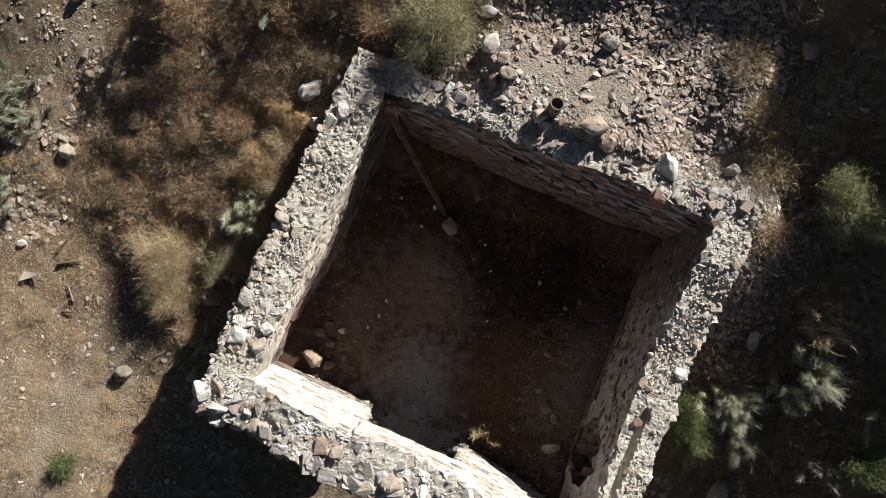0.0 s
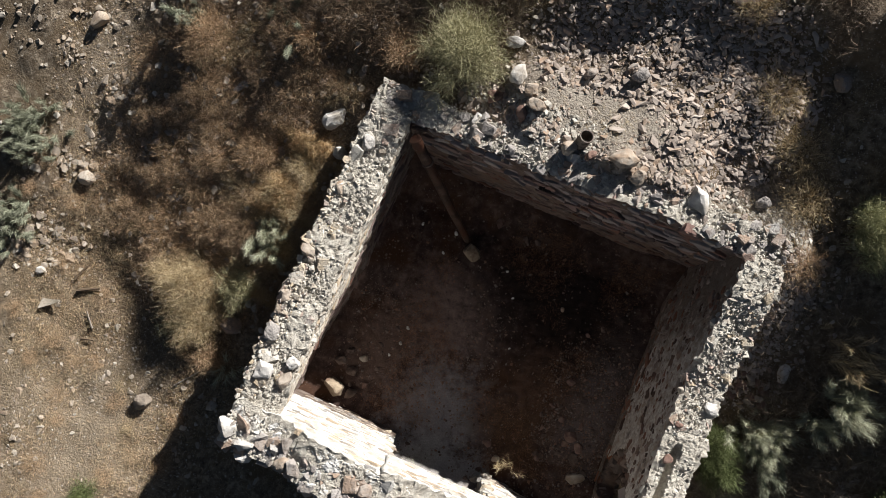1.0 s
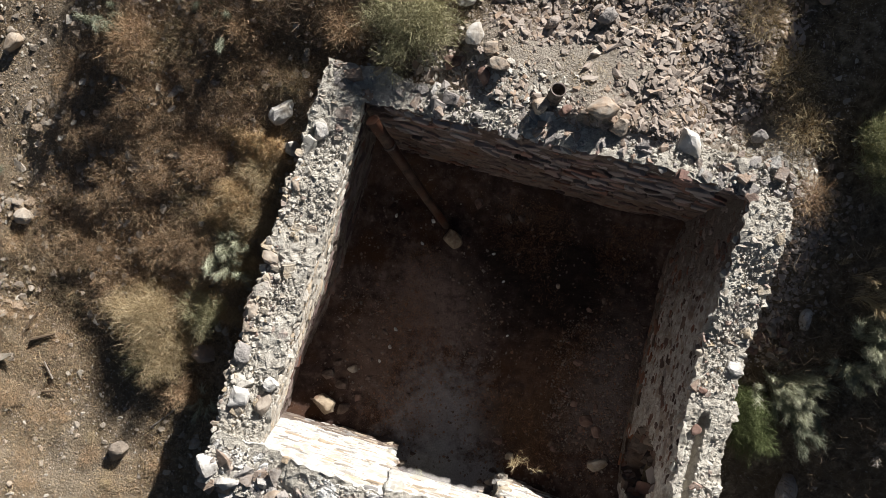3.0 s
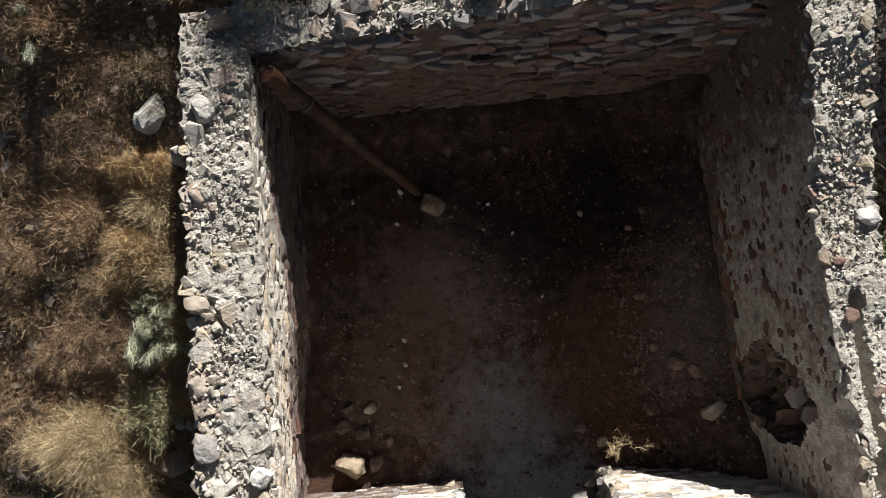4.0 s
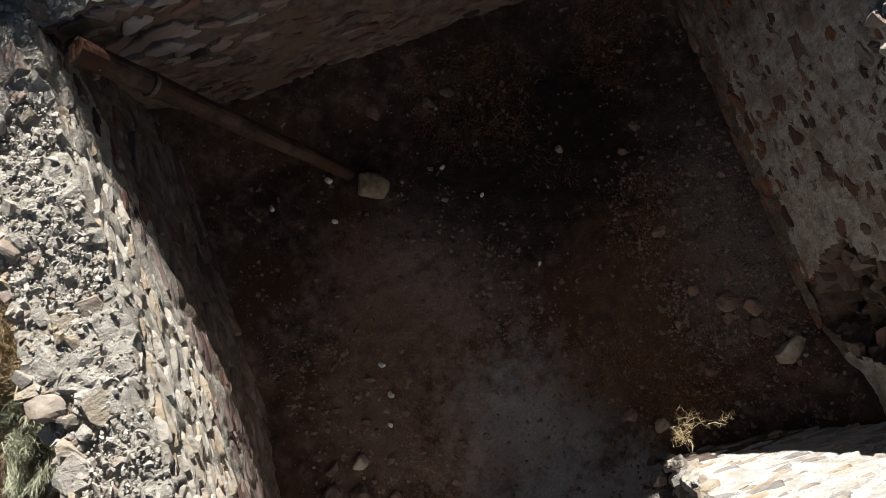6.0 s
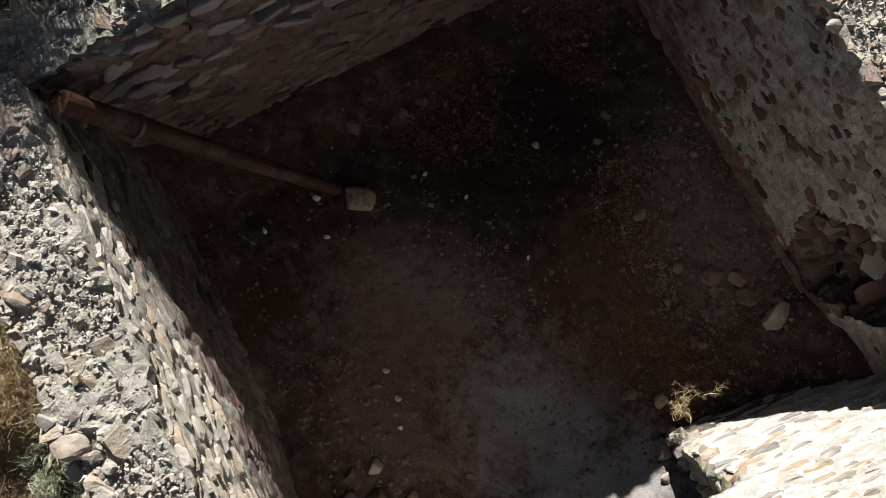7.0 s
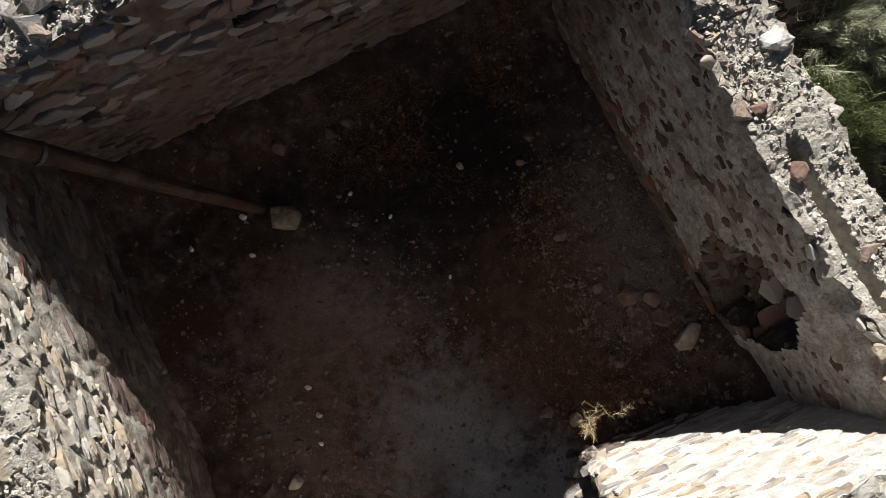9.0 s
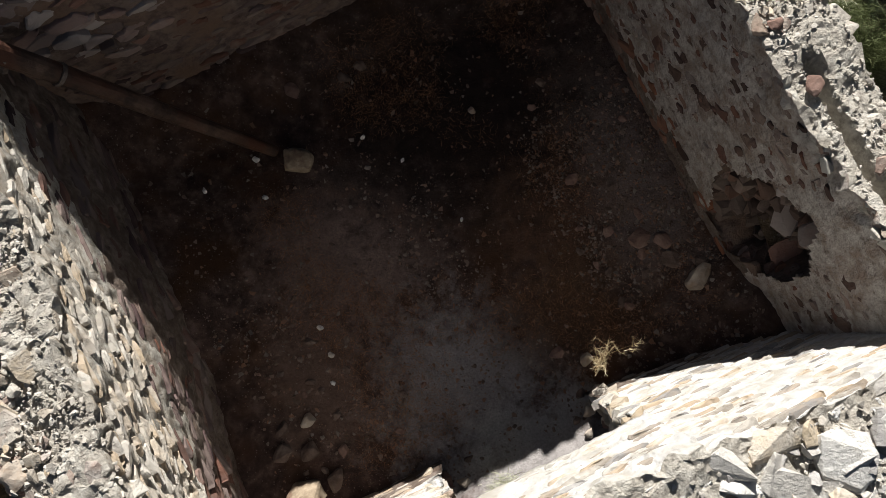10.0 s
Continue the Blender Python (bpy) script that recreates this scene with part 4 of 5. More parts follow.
for n in range(46):
    x, y = (rng.uniform(1.45, 2.3), rng.uniform(-1.0, 1.2)) if n % 2 else (rng.uniform(-1.35, 0.3), rng.uniform(-1.15, 0.1))
    s = rng.uniform(.03, .085) if n % 2 else rng.uniform(.025, .085)
    rock("fallen_stone", on_floor(x, y), (s * 1.2, s * .85, s * .55), (RED_STONE, FLOOR_ROCK, FLOOR_ROCK)[int(rng.integers(3))], "small fallen stone on the earth floor", (0, 0, rng.uniform(0, 360)),
         group="fallen stones on the floor", sink=0.2, seed=n + 40, points=13)
for x, y, z, s, m in ((-1.30, -1.12, 0, (.30, .28, .28), BLOCK_STONE), (-1.06, -1.12, 0, (.22, .13, .16), FLOOR_ROCK), (-1.16, -0.84, 0, (.18, .14, .12), FLOOR_ROCK),
                      (-1.36, -0.76, 0, (.18, .15, .12), FLOOR_ROCK), (-0.92, -0.95, 0, (.12, .09, .07), RED_STONE), (-1.08, -0.62, 0, (.14, .10, .09), TAN_STONE)):
    rock("corner_stone", on_floor(x, y), s, m, "broken stone heaped in the room corner", (0, 0, x * 130), group="stones heaped in the corner", sink=0.12)


for x, y, l, m in ((0.98, -1.50, .16, TAN_STONE), (1.06, -1.62, .13, RED_STONE), (0.90, -1.66, .11, TAN_STONE), (0.86, -1.54, .08, FLOOR_ROCK), (0.98, -1.36, .10, FLOOR_ROCK), (-0.28, -1.50, .14, RED_STONE), (-0.16, -1.58, .12, TAN_STONE), (-0.05, -1.44, .08, FLOOR_ROCK)):
    rock("fallen_stone", on_floor(x, y), (l, l * .7, l * .6), m, "fallen stone at the foot of the doorway", (0, 0, x * 210), group="fallen stones on the floor", sink=0.2, points=14)


# flat stones laid bare inside the broken hole of the east wall
def open_hole():
    ys, zs = np.arange(-1.38, -0.06, 0.016), np.arange(0.12, 1.78, 0.016)
    V = []
    for z in zs:
        for y in ys:
            d, p = noise.voronoi(Vector((3.0, y * 8.0 + 0.5 * nz(y, z, 0, 6.0), z * 15.0)))
            lump = smooth01((d[1] - d[0]) / 0.35) * noise.cell(Vector((p[0].x * 9.1, p[0].y * 7.7, p[0].z * 5.3)))
            V.append((X1 + 0.035 + hole_depth(y, z) - 0.045 * lump * niche(y, z) + 0.008 * nz(1, y, z, 22.0), y, z))
    n = len(ys)
    F = [(r * n + c, (r + 1) * n + c, (r + 1) * n + c + 1, r * n + c + 1) for r in range(len(zs) - 1) for c in range(n - 1)]
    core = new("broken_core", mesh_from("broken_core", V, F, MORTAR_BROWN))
    core.parent = wall_e
    rows, rim = [], []
    z = 0.34
    while z < 1.62:
        y = -1.26 + rng.uniform(0, .10)
        while y < -0.28:
            if niche(y, z) > 0.5:
                m = turn_matrix(rng.uniform(-.35, .35), rng.uniform(-.4, .3), rng.uniform(-.8, .8)) @ np.diag([rng.uniform(.09, .17), rng.uniform(.08, .19), rng.uniform(.035, .08)])
                rows.append((int(rng.integers(9)), np.array([X1 + hole_depth(y, z) + rng.uniform(-.02, .05), y, z]), m))
            elif 0.0 < niche(y + .03, z) + niche(y - .03, z) + niche(y, z - .04) + niche(y, z + .04):
                m = turn_matrix(rng.uniform(-.2, .2), rng.uniform(-.2, .2), rng.uniform(-.3, .3)) @ np.diag([rng.uniform(.10, .2), rng.uniform(.07, .14), rng.uniform(.03, .06)])
                rim.append((int(rng.integers(9)), np.array([X1 + 0.105 + rng.uniform(-.01, .06), y, z]), m))
            y += rng.uniform(.07, .14)
        z += rng.uniform(.06, .10)
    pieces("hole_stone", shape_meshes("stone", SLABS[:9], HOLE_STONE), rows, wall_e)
    pieces("rim_stone", shape_meshes("stone", SLABS[:9], EAST_STONE), rim, wall_e)
    pale = [(k, np.array([x, y, z]), turn_matrix(rx, ry, rz) @ np.diag(d)) for k, x, y, z, d, rx, ry, rz in
            ((2, 2.64, -0.74, 0.98, (.20, .22, .04), .15, -.35, .5), (4, 2.66, -0.98, 0.74, (.22, .22, .07), .1, -.35, -.2), (5, 2.66, -0.90, 1.16, (.18, .20, .045), .25, -.4, -.4), (1, 2.60, -0.56, 1.22, (.12, .11, .07), 0, .3, .5))]
    pieces("hole_stone", shape_meshes("stone", SLABS[:9], UPPER_STONE), pale, wall_e)



open_hole()


def scatter(zfun, boxes, count, sizes, keep=None, flat=0.6, long=1.5):
    out = []
    while len(out) < count:
        x0, x1, y0, y1 = boxes[int(rng.integers(len(boxes)))]
        x, y = rng.uniform(x0, x1), rng.uniform(y0, y1)
        if keep and rng.random() > keep(x, y):
            continue
        s = sizes[0] * (sizes[1] / sizes[0]) ** (rng.random() ** 2.2)
        m = turn_matrix(rng.uniform(-.4, .4), rng.uniform(-.4, .4), rng.uniform(0, 6.3)) @ np.diag([s * rng.uniform(.9, long), s, s * flat * rng.uniform(.6, 1.1)])
        out.append((int(rng.integers(14)), np.array([x, y, zfun(x, y) + 0.04 * s]), m))
    return out


def inside_mess(x, y):
    return (0.25 + 0.75 * smooth01((nz(x, y, 0, 1.4) + 0.15) / 0.5) if x < 1.7 else 0.9) * (1 - 0.7 * smooth01((y - 0.5) / 0.6))


CRUMBS = rock_shapes(14, 8, False)
tagged(joined("floor_pebbles", CRUMBS, scatter(floor_z, [(-1.5, 2.38, -1.6, 2.2)], 10000, (0.005, 0.042), inside_mess), FLOOR_PEBBLE),
       "pebbles and crumbs of stone on the earth floor", "pebbles", kind="stuff")
tagged(joined("bank_pebbles", CRUMBS, scatter(floor_z, [(1.45, 2.42, -0.95, 0.75)], 3200, (0.008, 0.034), lambda x, y: smooth01((x - 1.4 - 0.3 * nz(x, y, 3, 2.2)) / 0.4)), FLOOR_PEBBLE),
       "grey gravel washed down along the east wall", "pebbles", kind="stuff")


# ---------------------------------------------------------------- stones outside
def outside(x, y):
    return not (XW - 0.03 < x < XE + 0.03 and YS - 0.03 < y < YN - 0.12)


def pile_keep(x, y):
    if not outside(x, y):
        return 0
    d = math.hypot((x - 1.0) / 1.5, (y - 3.75) / 1.25)
    k = max(smooth01((1.15 - d) / 0.3), smooth01((1.1 - math.hypot((x + 0.1) / 1.2, (y - 2.72) / 0.42)) / 0.3))
    hollow = smooth01((0.95 - math.hypot((x - 0.35) / 1.05, (y - 3.02) / 0.50) + 0.3 * nz(x, y, 0, 2.5)) / 0.5)
    return k * (1 - 0.95 * hollow)


SCREE_OBJECT = material("scree stone single", [(0.15, 0.12, 0.10), (0.30, 0.25, 0.215), (0.40, 0.34, 0.295), (0.46, 0.40, 0.35), (0.36, 0.26, 0.19), (0.56, 0.51, 0.455)],
                        9, bump=0.4, bump_scale=45, spread="object", spread_amount=0.72)


def heap(name, label, category, places, mat, singles, piece_meshes, shapes):
    big, small = split(places, singles, lambda p: -np.linalg.norm(p[2][:, 0]))
    ob = tagged(joined(name, shapes, small, mat), label, category, kind="stuff")
    pieces("stone", piece_meshes, big, ob)


ROCK_SCREE = shape_meshes("stone", WORN, SCREE_OBJECT)
heap("scree", "heap of angular grey broken stones behind the cabin", "scree",
     scatter(ground_z, [(-1.2, 3.1, 2.45, 5.2)], 7000, (0.018, 0.085), pile_keep, 0.6, 2.3), SCREE, 300, ROCK_SCREE, ROCKS)
tagged(joined("fine_scree", ROCKS, scatter(ground_z, [(-1.2, 3.2, 2.45, 5.0)], 4200, (0.010, 0.032), lambda x, y: outside(x, y) * 1.0), SCREE),
       "fine gravel between the broken stones", "gravel", kind="stuff")


def west_keep(x, y):
    if not outside(x, y) or pile_keep(x, y) > 0.2:
        return 0
    return 0.15 + 0.85 * smooth01((nz(x, y, 9, 0.8) + 0.1) / 0.4)


tagged(joined("pale_rubble", ROCKS, scatter(ground_z, [(-1.1, 0.5, 2.42, 3.0), (1.7, 3.1, 2.0, 2.9)], 1700, (0.012, 0.075), lambda x, y: float(outside(x, y))), RUBBLE_MORTAR),
       "pale crumbled mortar and small stones beside the wall", "rubble", kind="stuff")
tagged(joined("bank_gravel", ROCKS, scatter(ground_z, [(2.88, 3.9, 0.5, 2.6), (2.88, 3.4, 0.9, 2.6)], 2400, (0.010, 0.075), lambda x, y: float(outside(x, y)) * smooth01((4.0 - x) / 0.7)), SCREE),
       "grey gravel banked along the outside of the wall", "gravel", kind="stuff")
PEBBLES = rock_shapes(10, 8, False)
tagged(joined("field_gravel", PEBBLES, [(k % 10, c, m) for k, c, m in scatter(ground_z, [(-6.7, -2.05, -4.7, 3.8)], 11000, (0.008, 0.032), west_keep)], FIELD_STONE_J),
       "fine pale gravel strewn over the dry soil", "gravel", kind="stuff")
heap("field_stones", "scattered pale field stones on dry ground", "field stones",
     scatter(ground_z, [(-8, -2, -5, 5), (-8, -4, -5, 4), (-3, 6, -5, -1.9), (2.9, 6.3, -3, 5), (-3, 0, 2.8, 5)], 7000, (0.012, 0.085), west_keep, 0.5), FIELD_STONE_J, 280, shape_meshes("stone", WORN, FIELD_STONE), ROCKS)

heap("stone_spread", "band of dusty tan stones strewn over the open slope", "field stones",
     scatter(ground_z, [(-6.7, -4.7, 0.2, 3.2), (-6.7, -5.2, -1.6, 0.4)], 420, (0.04, 0.16), lambda x, y: smooth01((nz(x, y, 31, 1.1) + 0.2) / 0.4), 0.36), FIELD_STONE_J, 150, shape_meshes("stone", WORN, FIELD_STONE), WORN)

OUT_ROCKS = [
    # x, y, length, width, height, turn, material, label
    (-2.52, 2.05, .36, .25, .22, 75, WHITE_STONE, "pale angular boulder lying in dry brush"),
    (-2.30, 1.70, .18, .16, .50, 10, WHITE_STONE, "rounded grey stone beside the wall"),
    (-0.80, 3.55, .24, .14, .13, 20, WHITE_STONE, "white broken stone below the shrub"),
    (-0.62, 3.22, .26, .20, .16, 70, WHITE_STONE, "streaked pale stone on the rubble"),
    (-0.75, 2.92, .24, .16, .14, 10, RED_STONE, "rust red stone on the rubble"),
    (-0.42, 3.08, .18, .15, .12, 40, TAN_STONE, "tan stone on the rubble"),
    (-0.30, 2.92, .24, .15, .14, 0, TAN_STONE, "squared tan stone on the rubble"),
    (-0.42, 2.80, .15, .22, .12, 0, RED_STONE, "purplish red stone on the rubble"),
    (0.78, 2.66, .34, .24, .22, 20, TAN_STONE, "large tan stone at the wall's edge"),
    (0.22, 2.60, .20, .17, .20, 30, TAN_STONE, "grey tan stone leaning on the iron pipe"),
    (0.46, 2.60, .14, .10, .10, 60, RED_STONE, "reddish stone beside the iron pipe"),
    (1.02, 2.56, .20, .16, .16, 50, TAN_STONE, "blocky tan stone at the wall's edge"),
    (1.72, 2.60, .26, .36, .20, 35, WHITE_STONE, "long grey green boulder on the rubble"),
    (0.62, 3.65, .22, .18, .14, 40, TOP_STONE, "dark grey round stone in the scree"),
    (0.12, 3.52, .20, .12, .13, 60, TOP_STONE, "grey wedge of stone in the scree"),
    (2.42, 2.90, .18, .14, .12, 30, TOP_STONE, "grey stone at the edge of the scree"),
    (3.60, 1.33, .24, .16, .14, 100, WHITE_STONE, "white stone in shade below the wall"),
    (2.62, 4.36, .26, .20, .14, 100, TOP_STONE, "dark boulder in shade uphill"),
    (4.25, -0.55, .42, .28, .22, 100, TOP_STONE, "grey boulder in the shaded brush"),
    (-3.66, -2.38, .26, .24, .18, 30, FIELD_STONE, "pale round stone in the shade of a shrub"),
    (-3.83, 1.99, .22, .10, .08, 60, WHITE_STONE, "narrow white stone among dry brush"),
    (-5.62, 0.15, .26, .22, .14, 10, FIELD_STONE, "flat tan stone on bare soil"),
    (-5.75, -1.30, .16, .12, .09, 10, WHITE_STONE, "small white stone on bare soil"),
    (-6.25, 2.20, .28, .2, .14, 60, FIELD_STONE, "pale stone on stony ground"),
    (-2.75, -2.05, .18, .14, .10, 60, TAN_STONE, "tan stone at the foot of the wall"),
    (-2.9, -0.9, .3, .24, .16, 20, TOP_STONE, "grey stone beside the shrub"),
]
for x, y, l, w, h, a, m, label in OUT_ROCKS:
    rock("boulder" if l > .25 else "loose_stone", on_ground(x, y), (l, w, h), m, label, (0, 0, a), group="loose stones round the cabin", sink=0.2)

for n in range(26):
    a, r = rng.uniform(0, 6.3), math.sqrt(rng.random())
    x, y, l = 3.28 + 0.30 * r * math.cos(a), 0.98 + 0.22 * r * math.sin(a), rng.uniform(.06, .17)
    rock("loose_stone", (x, y, ground_z(x, y) + 0.03 * rng.random()), (l, l * .7, l * .5), (RED_STONE, TAN_STONE, RED_STONE)[n % 3], "broken reddish stone fallen outside the wall", (rng.uniform(-20, 20), rng.uniform(-20, 20), rng.uniform(0, 360)),
         group="loose stones round the cabin", sink=0.15, seed=n + 300, points=12)

# large stones set on the wall tops
TOP_ROCKS = [
    (-1.98, -1.66, 2.04, .27, .21, .18, -20, WHITE_STONE, "large white corner stone on the wall"),
    (-1.70, -1.90, 1.98, .22, .15, .14, 30, WHITE_STONE, "pale flat stone at the wall corner"),
    (-1.62, -0.78, 2.02, .16, .16, .14, 10, WHITE_STONE, "smooth white stone on the wall edge"),
    (-1.64, -0.98, 1.98, .20, .26, .18, 10, TAN_STONE, "tan orange stone on the wall edge"),
    (-1.88, -0.98, 2.04, .20, .22, .13, 0, WHITE_STONE, "squared grey stone on the wall"),
    (-1.88, 1.80, 2.02, .17, .22, .14, 0, TOP_STONE, "grey squared stone on the wall"),
    (-1.96, 1.22, 2.0, .12, .2, .14, 20, TAN_STONE, "yellowish broken stone on the wall edge"),
    (-2.00, 0.42, 2.0, .2, .14, .12, -20, TAN_STONE, "brown flat stone on the wall edge"),
    (-2.02, -0.14, 2.0, .14, .16, .13, 0, TAN_STONE, "ochre stone on the wall edge"),
    (-1.98, -0.55, 2.0, .17, .2, .14, 0, TOP_STONE, "grey stone on the wall edge"),
    (1.93, 2.36, 2.27, .30, .13, .10, -5, WHITE_STONE, "banded white slab at the wall edge"),
    (2.78, 1.02, 2.0, .19, .17, .15, 30, WHITE_STONE, "rounded pale stone on the wall edge"),
    (2.80, 0.60, 2.0, .16, .2, .13, 60, WHITE_STONE, "white stone on the wall edge"),
    (2.52, 0.30, 2.04, .10, .08, .05, 20, RED_STONE, "reddish flat stone on the wall"),
    (2.53, -0.10, 2.05, .12, .10, .05, 60, RED_STONE, "flat pinkish stone on the wall top"),
    (-0.85, -1.80, 2.3, .22, .2, .16, 40, WHITE_STONE, "pale block on the wall's outer edge"),
    (-1.25, -1.75, 2.2, .22, .16, .14, 20, TAN_STONE, "tan stone on the wall top"),
    (-0.35, -1.60, 2.42, .2, .17, .15, 70, TOP_STONE, "dark grey stone on the wall top"),
    (0.30, -1.66, 2.44, .24, .19, .16, 30, TOP_STONE, "grey stone on the wall top"),
    (1.9, -1.62, 2.46, .3, .2, .16, 10, TOP_STONE, "grey slab on the wall top"),
]
for x, y, z, l, w, h, a, m, label in TOP_ROCKS:
    rock("wall_top_stone", (x, y, z), (l, w, h), m, label, (0, 0, a), group="loose stones on the wall tops", sink=0.3)


def build_stub():
    pipe = thing("iron_pipe_stub", "short rusty iron pipe standing in the rubble", "pipe")
    g = Vector((0.31, 2.67, 2.13))
    up = Vector((0.06, 0.20, 1)).normalized()
    bm = bmesh.new()
    rot = up.to_track_quat("Z", "Y").to_matrix()
    ring = []
    for r, z in ((0.075, 0.0), (0.075, 0.34), (0.066, 0.34), (0.066, 0.0)):
        ring.append([bm.verts.new(g + rot @ Vector((r * math.cos(a), r * math.sin(a), z))) for a in np.linspace(0, 2 * math.pi, 24, endpoint=False)])
    for p, q in zip(ring, ring[1:]):
        for i in range(24):
            bm.faces.new((p[i], p[(i + 1) % 24], q[(i + 1) % 24], q[i]))
    part("tube", bm, RUST, pipe)
    bm = bmesh.new()
    lo, hi = g + up * 0.325, g + up * 0.35
    rings = []
    for r, c in ((0.079, lo), (0.079, hi), (0.067, hi)):
        rings.append([bm.verts.new(c + rot @ Vector((r * math.cos(a), r * math.sin(a), 0))) for a in np.linspace(0, 2 * math.pi, 24, endpoint=False)])
    for p, q in zip(rings, rings[1:]):
        for i in range(24):
            bm.faces.new((p[i], p[(i + 1) % 24], q[(i + 1) % 24], q[i]))
    part("rim", bm, RUST, pipe, "rolled dark rim")


build_stub()


# ---------------------------------------------------------------- plants
def shrub(name, label, x, y, z, radius, height, stems, mat, twig_mat=DARK_TWIG, lean=(0.0, 0.0), fine=0.006, droop=0.15, spread=1.0, category="shrub", branches=70):
    """A shrub: woody branches fan out from the root, and each carries a spray of thin stems or leaves."""
    ob = thing(name, label, category)
    ob.location = (x, y, z)
    a = rng.uniform(0, 2 * math.pi, branches)
    r = np.sqrt(rng.random(branches)) * spread
    lump = 1 + 0.34 * np.sin(a * 3 + x * 5) * np.cos(a * 2 + y * 3) + 0.18 * np.sin(a * 7 + x * 9)
    tip = np.stack([np.cos(a) * r * radius * lump + lean[0], np.sin(a) * r * radius * lump + lean[1],
                    height * np.sqrt(np.maximum(0.05, 1 - 0.9 * (r / spread) ** 2)) * rng.uniform(.5, 1.1, branches)], 1)
    l = np.linalg.norm(tip, axis=1)
    base = np.stack([rng.normal(0, .03, branches), rng.normal(0, .03, branches), np.full(branches, -0.04)], 1)
    w = new("woody_base", blade_mesh("woody_base", base, tip / l[:, None], l * 0.95, np.full(branches, fine * 2.0), np.zeros(branches), twig_mat, 3, 0.05))
    tagged(w, "woody stems", kind="stuff").parent = ob
    k = rng.integers(0, branches, stems)
    start = tip[k] * rng.uniform(0.45, 1.0, (stems, 1)) + rng.normal(0, 0.03 + 0.07 * radius, (stems, 3))
    d = tip[k] / l[k][:, None] + rng.normal(0, .6, (stems, 3)) + np.array([0, 0, 0.3])
    d /= np.linalg.norm(d, axis=1)[:, None]
    ll = rng.uniform(.04, .14, stems) * (0.7 + 0.6 * height)
    f = new("foliage", blade_mesh("foliage", start, d, ll, rng.uniform(.6, 1.4, stems) * fine, np.full(stems, droop), mat, 2, 0.20))
    tagged(f, "fine leaves and stems", kind="stuff").parent = ob
    return ob


def g(x, y):
    return x, y, ground_z(x, y)


def plume(name, label, x, y, z, tufts, stems, length, lean, mat, radius=0.12, fine=0.0032, category="shrub"):
    """A feathery shrub: tufts of fine curved stems that lean downhill."""
    ob = thing(name, label, category)
    ob.location = (x, y, z)
    k = rng.integers(0, tufts, stems)
    root = rng.normal(0, radius, (tufts, 3)) * np.array([1, 1, 0.15])
    way = np.array([lean[0], lean[1], 0.75]) + rng.normal(0, 0.34, (tufts, 3))
    way /= np.linalg.norm(way, axis=1)[:, None]
    size = rng.uniform(.6, 1.1, tufts) * length
    w = new("woody_base", blade_mesh("woody_base", root - np.array([0, 0, .05]), way, size * .7, np.full(tufts, 0.012), np.full(tufts, .1), DARK_TWIG, 4, 0.06))
    tagged(w, "woody stems", kind="stuff").parent = ob
    t = rng.uniform(.15, .8, stems)
    base = root[k] + way[k] * (size[k] * t)[:, None] + rng.normal(0, .014, (stems, 3))
    d = way[k] + rng.normal(0, .24, (stems, 3))
    d /= np.linalg.norm(d, axis=1)[:, None]
    f = new("foliage", blade_mesh("foliage", base, d, size[k] * rng.uniform(.2, .5, stems), rng.uniform(.6, 1.5, stems) * fine, rng.uniform(.1, .5, stems), mat, 2, 0.10))
    tagged(f, "fine leaves and stems", kind="stuff").parent = ob
    return ob


shrub("rabbitbrush", "large yellow green rabbitbrush behind the cabin", *g(-1.34, 3.20), 0.50, 0.80, 11000, RABBIT, fine=0.0040, branches=110)
shrub("rabbitbrush", "small dry tan shrub beside the larger one", *g(-2.00, 3.05), 0.30, 0.26, 2200, DRY, fine=0.003)
for x, y, n, l in ((-6.72, 0.62, 30, .44), (-6.52, 0.30, 26, .40), (-6.50, -0.62, 24, .36), (-6.42, -1.00, 22, .34), (-4.74, 2.62, 20, .30), (-3.42, 2.92, 12, .26)):
    plume("sagebrush", "grey green sagebrush on the bare slope", *g(x, y), n, n * 170, l, (.16, -.22), SAGE_GREY, 0.15, 0.0044)
shrub("sagebrush", "young bright green shrub on bare soil", *g(-3.84, -3.78), 0.17, 0.18, 1500, GREEN, fine=0.005, branches=40)
shrub("dry_shrub", "golden dry shrub beside the wall", *g(-3.58, -0.60), 0.48, 0.50, 13000, STRAW, fine=0.0024, branches=80)
shrub("dry_shrub", "golden dry shrub beside the wall", *g(-3.95, -0.55), 0.30, 0.36, 5000, STRAW, fine=0.0024, branches=50)
shrub("dry_shrub", "golden dry shrub beside the wall", *g(-3.32, -1.02), 0.38, 0.48, 8000, STRAW, fine=0.0024, branches=60)
shrub("dry_shrub", "olive dry shrub beside the wall", *g(-3.62, -1.20), 0.24, 0.30, 2000, RABBIT, fine=0.0034, branches=40)
shrub("dry_shrub", "olive dry shrub beside the wall", *g(-2.92, -0.38), 0.30, 0.46, 3000, RABBIT, fine=0.0034, branches=40)
shrub("dry_shrub", "small rusty dry shrub at the wall's shadow", *g(-3.05, -1.45), 0.22, 0.30, 1500, DRY, fine=0.0034, branches=30)
plume("sagebrush", "pale green drooping sage by the wall", *g(-2.84, 0.42), 34, 4400, 0.40, (.35, -.20), SAGE, 0.12, 0.0036)
shrub("dry_shrub", "orange dry brush near the pale boulder", *g(-2.62, 1.40), 0.36, 0.18, 4600, STRAW, fine=0.0026, branches=60)
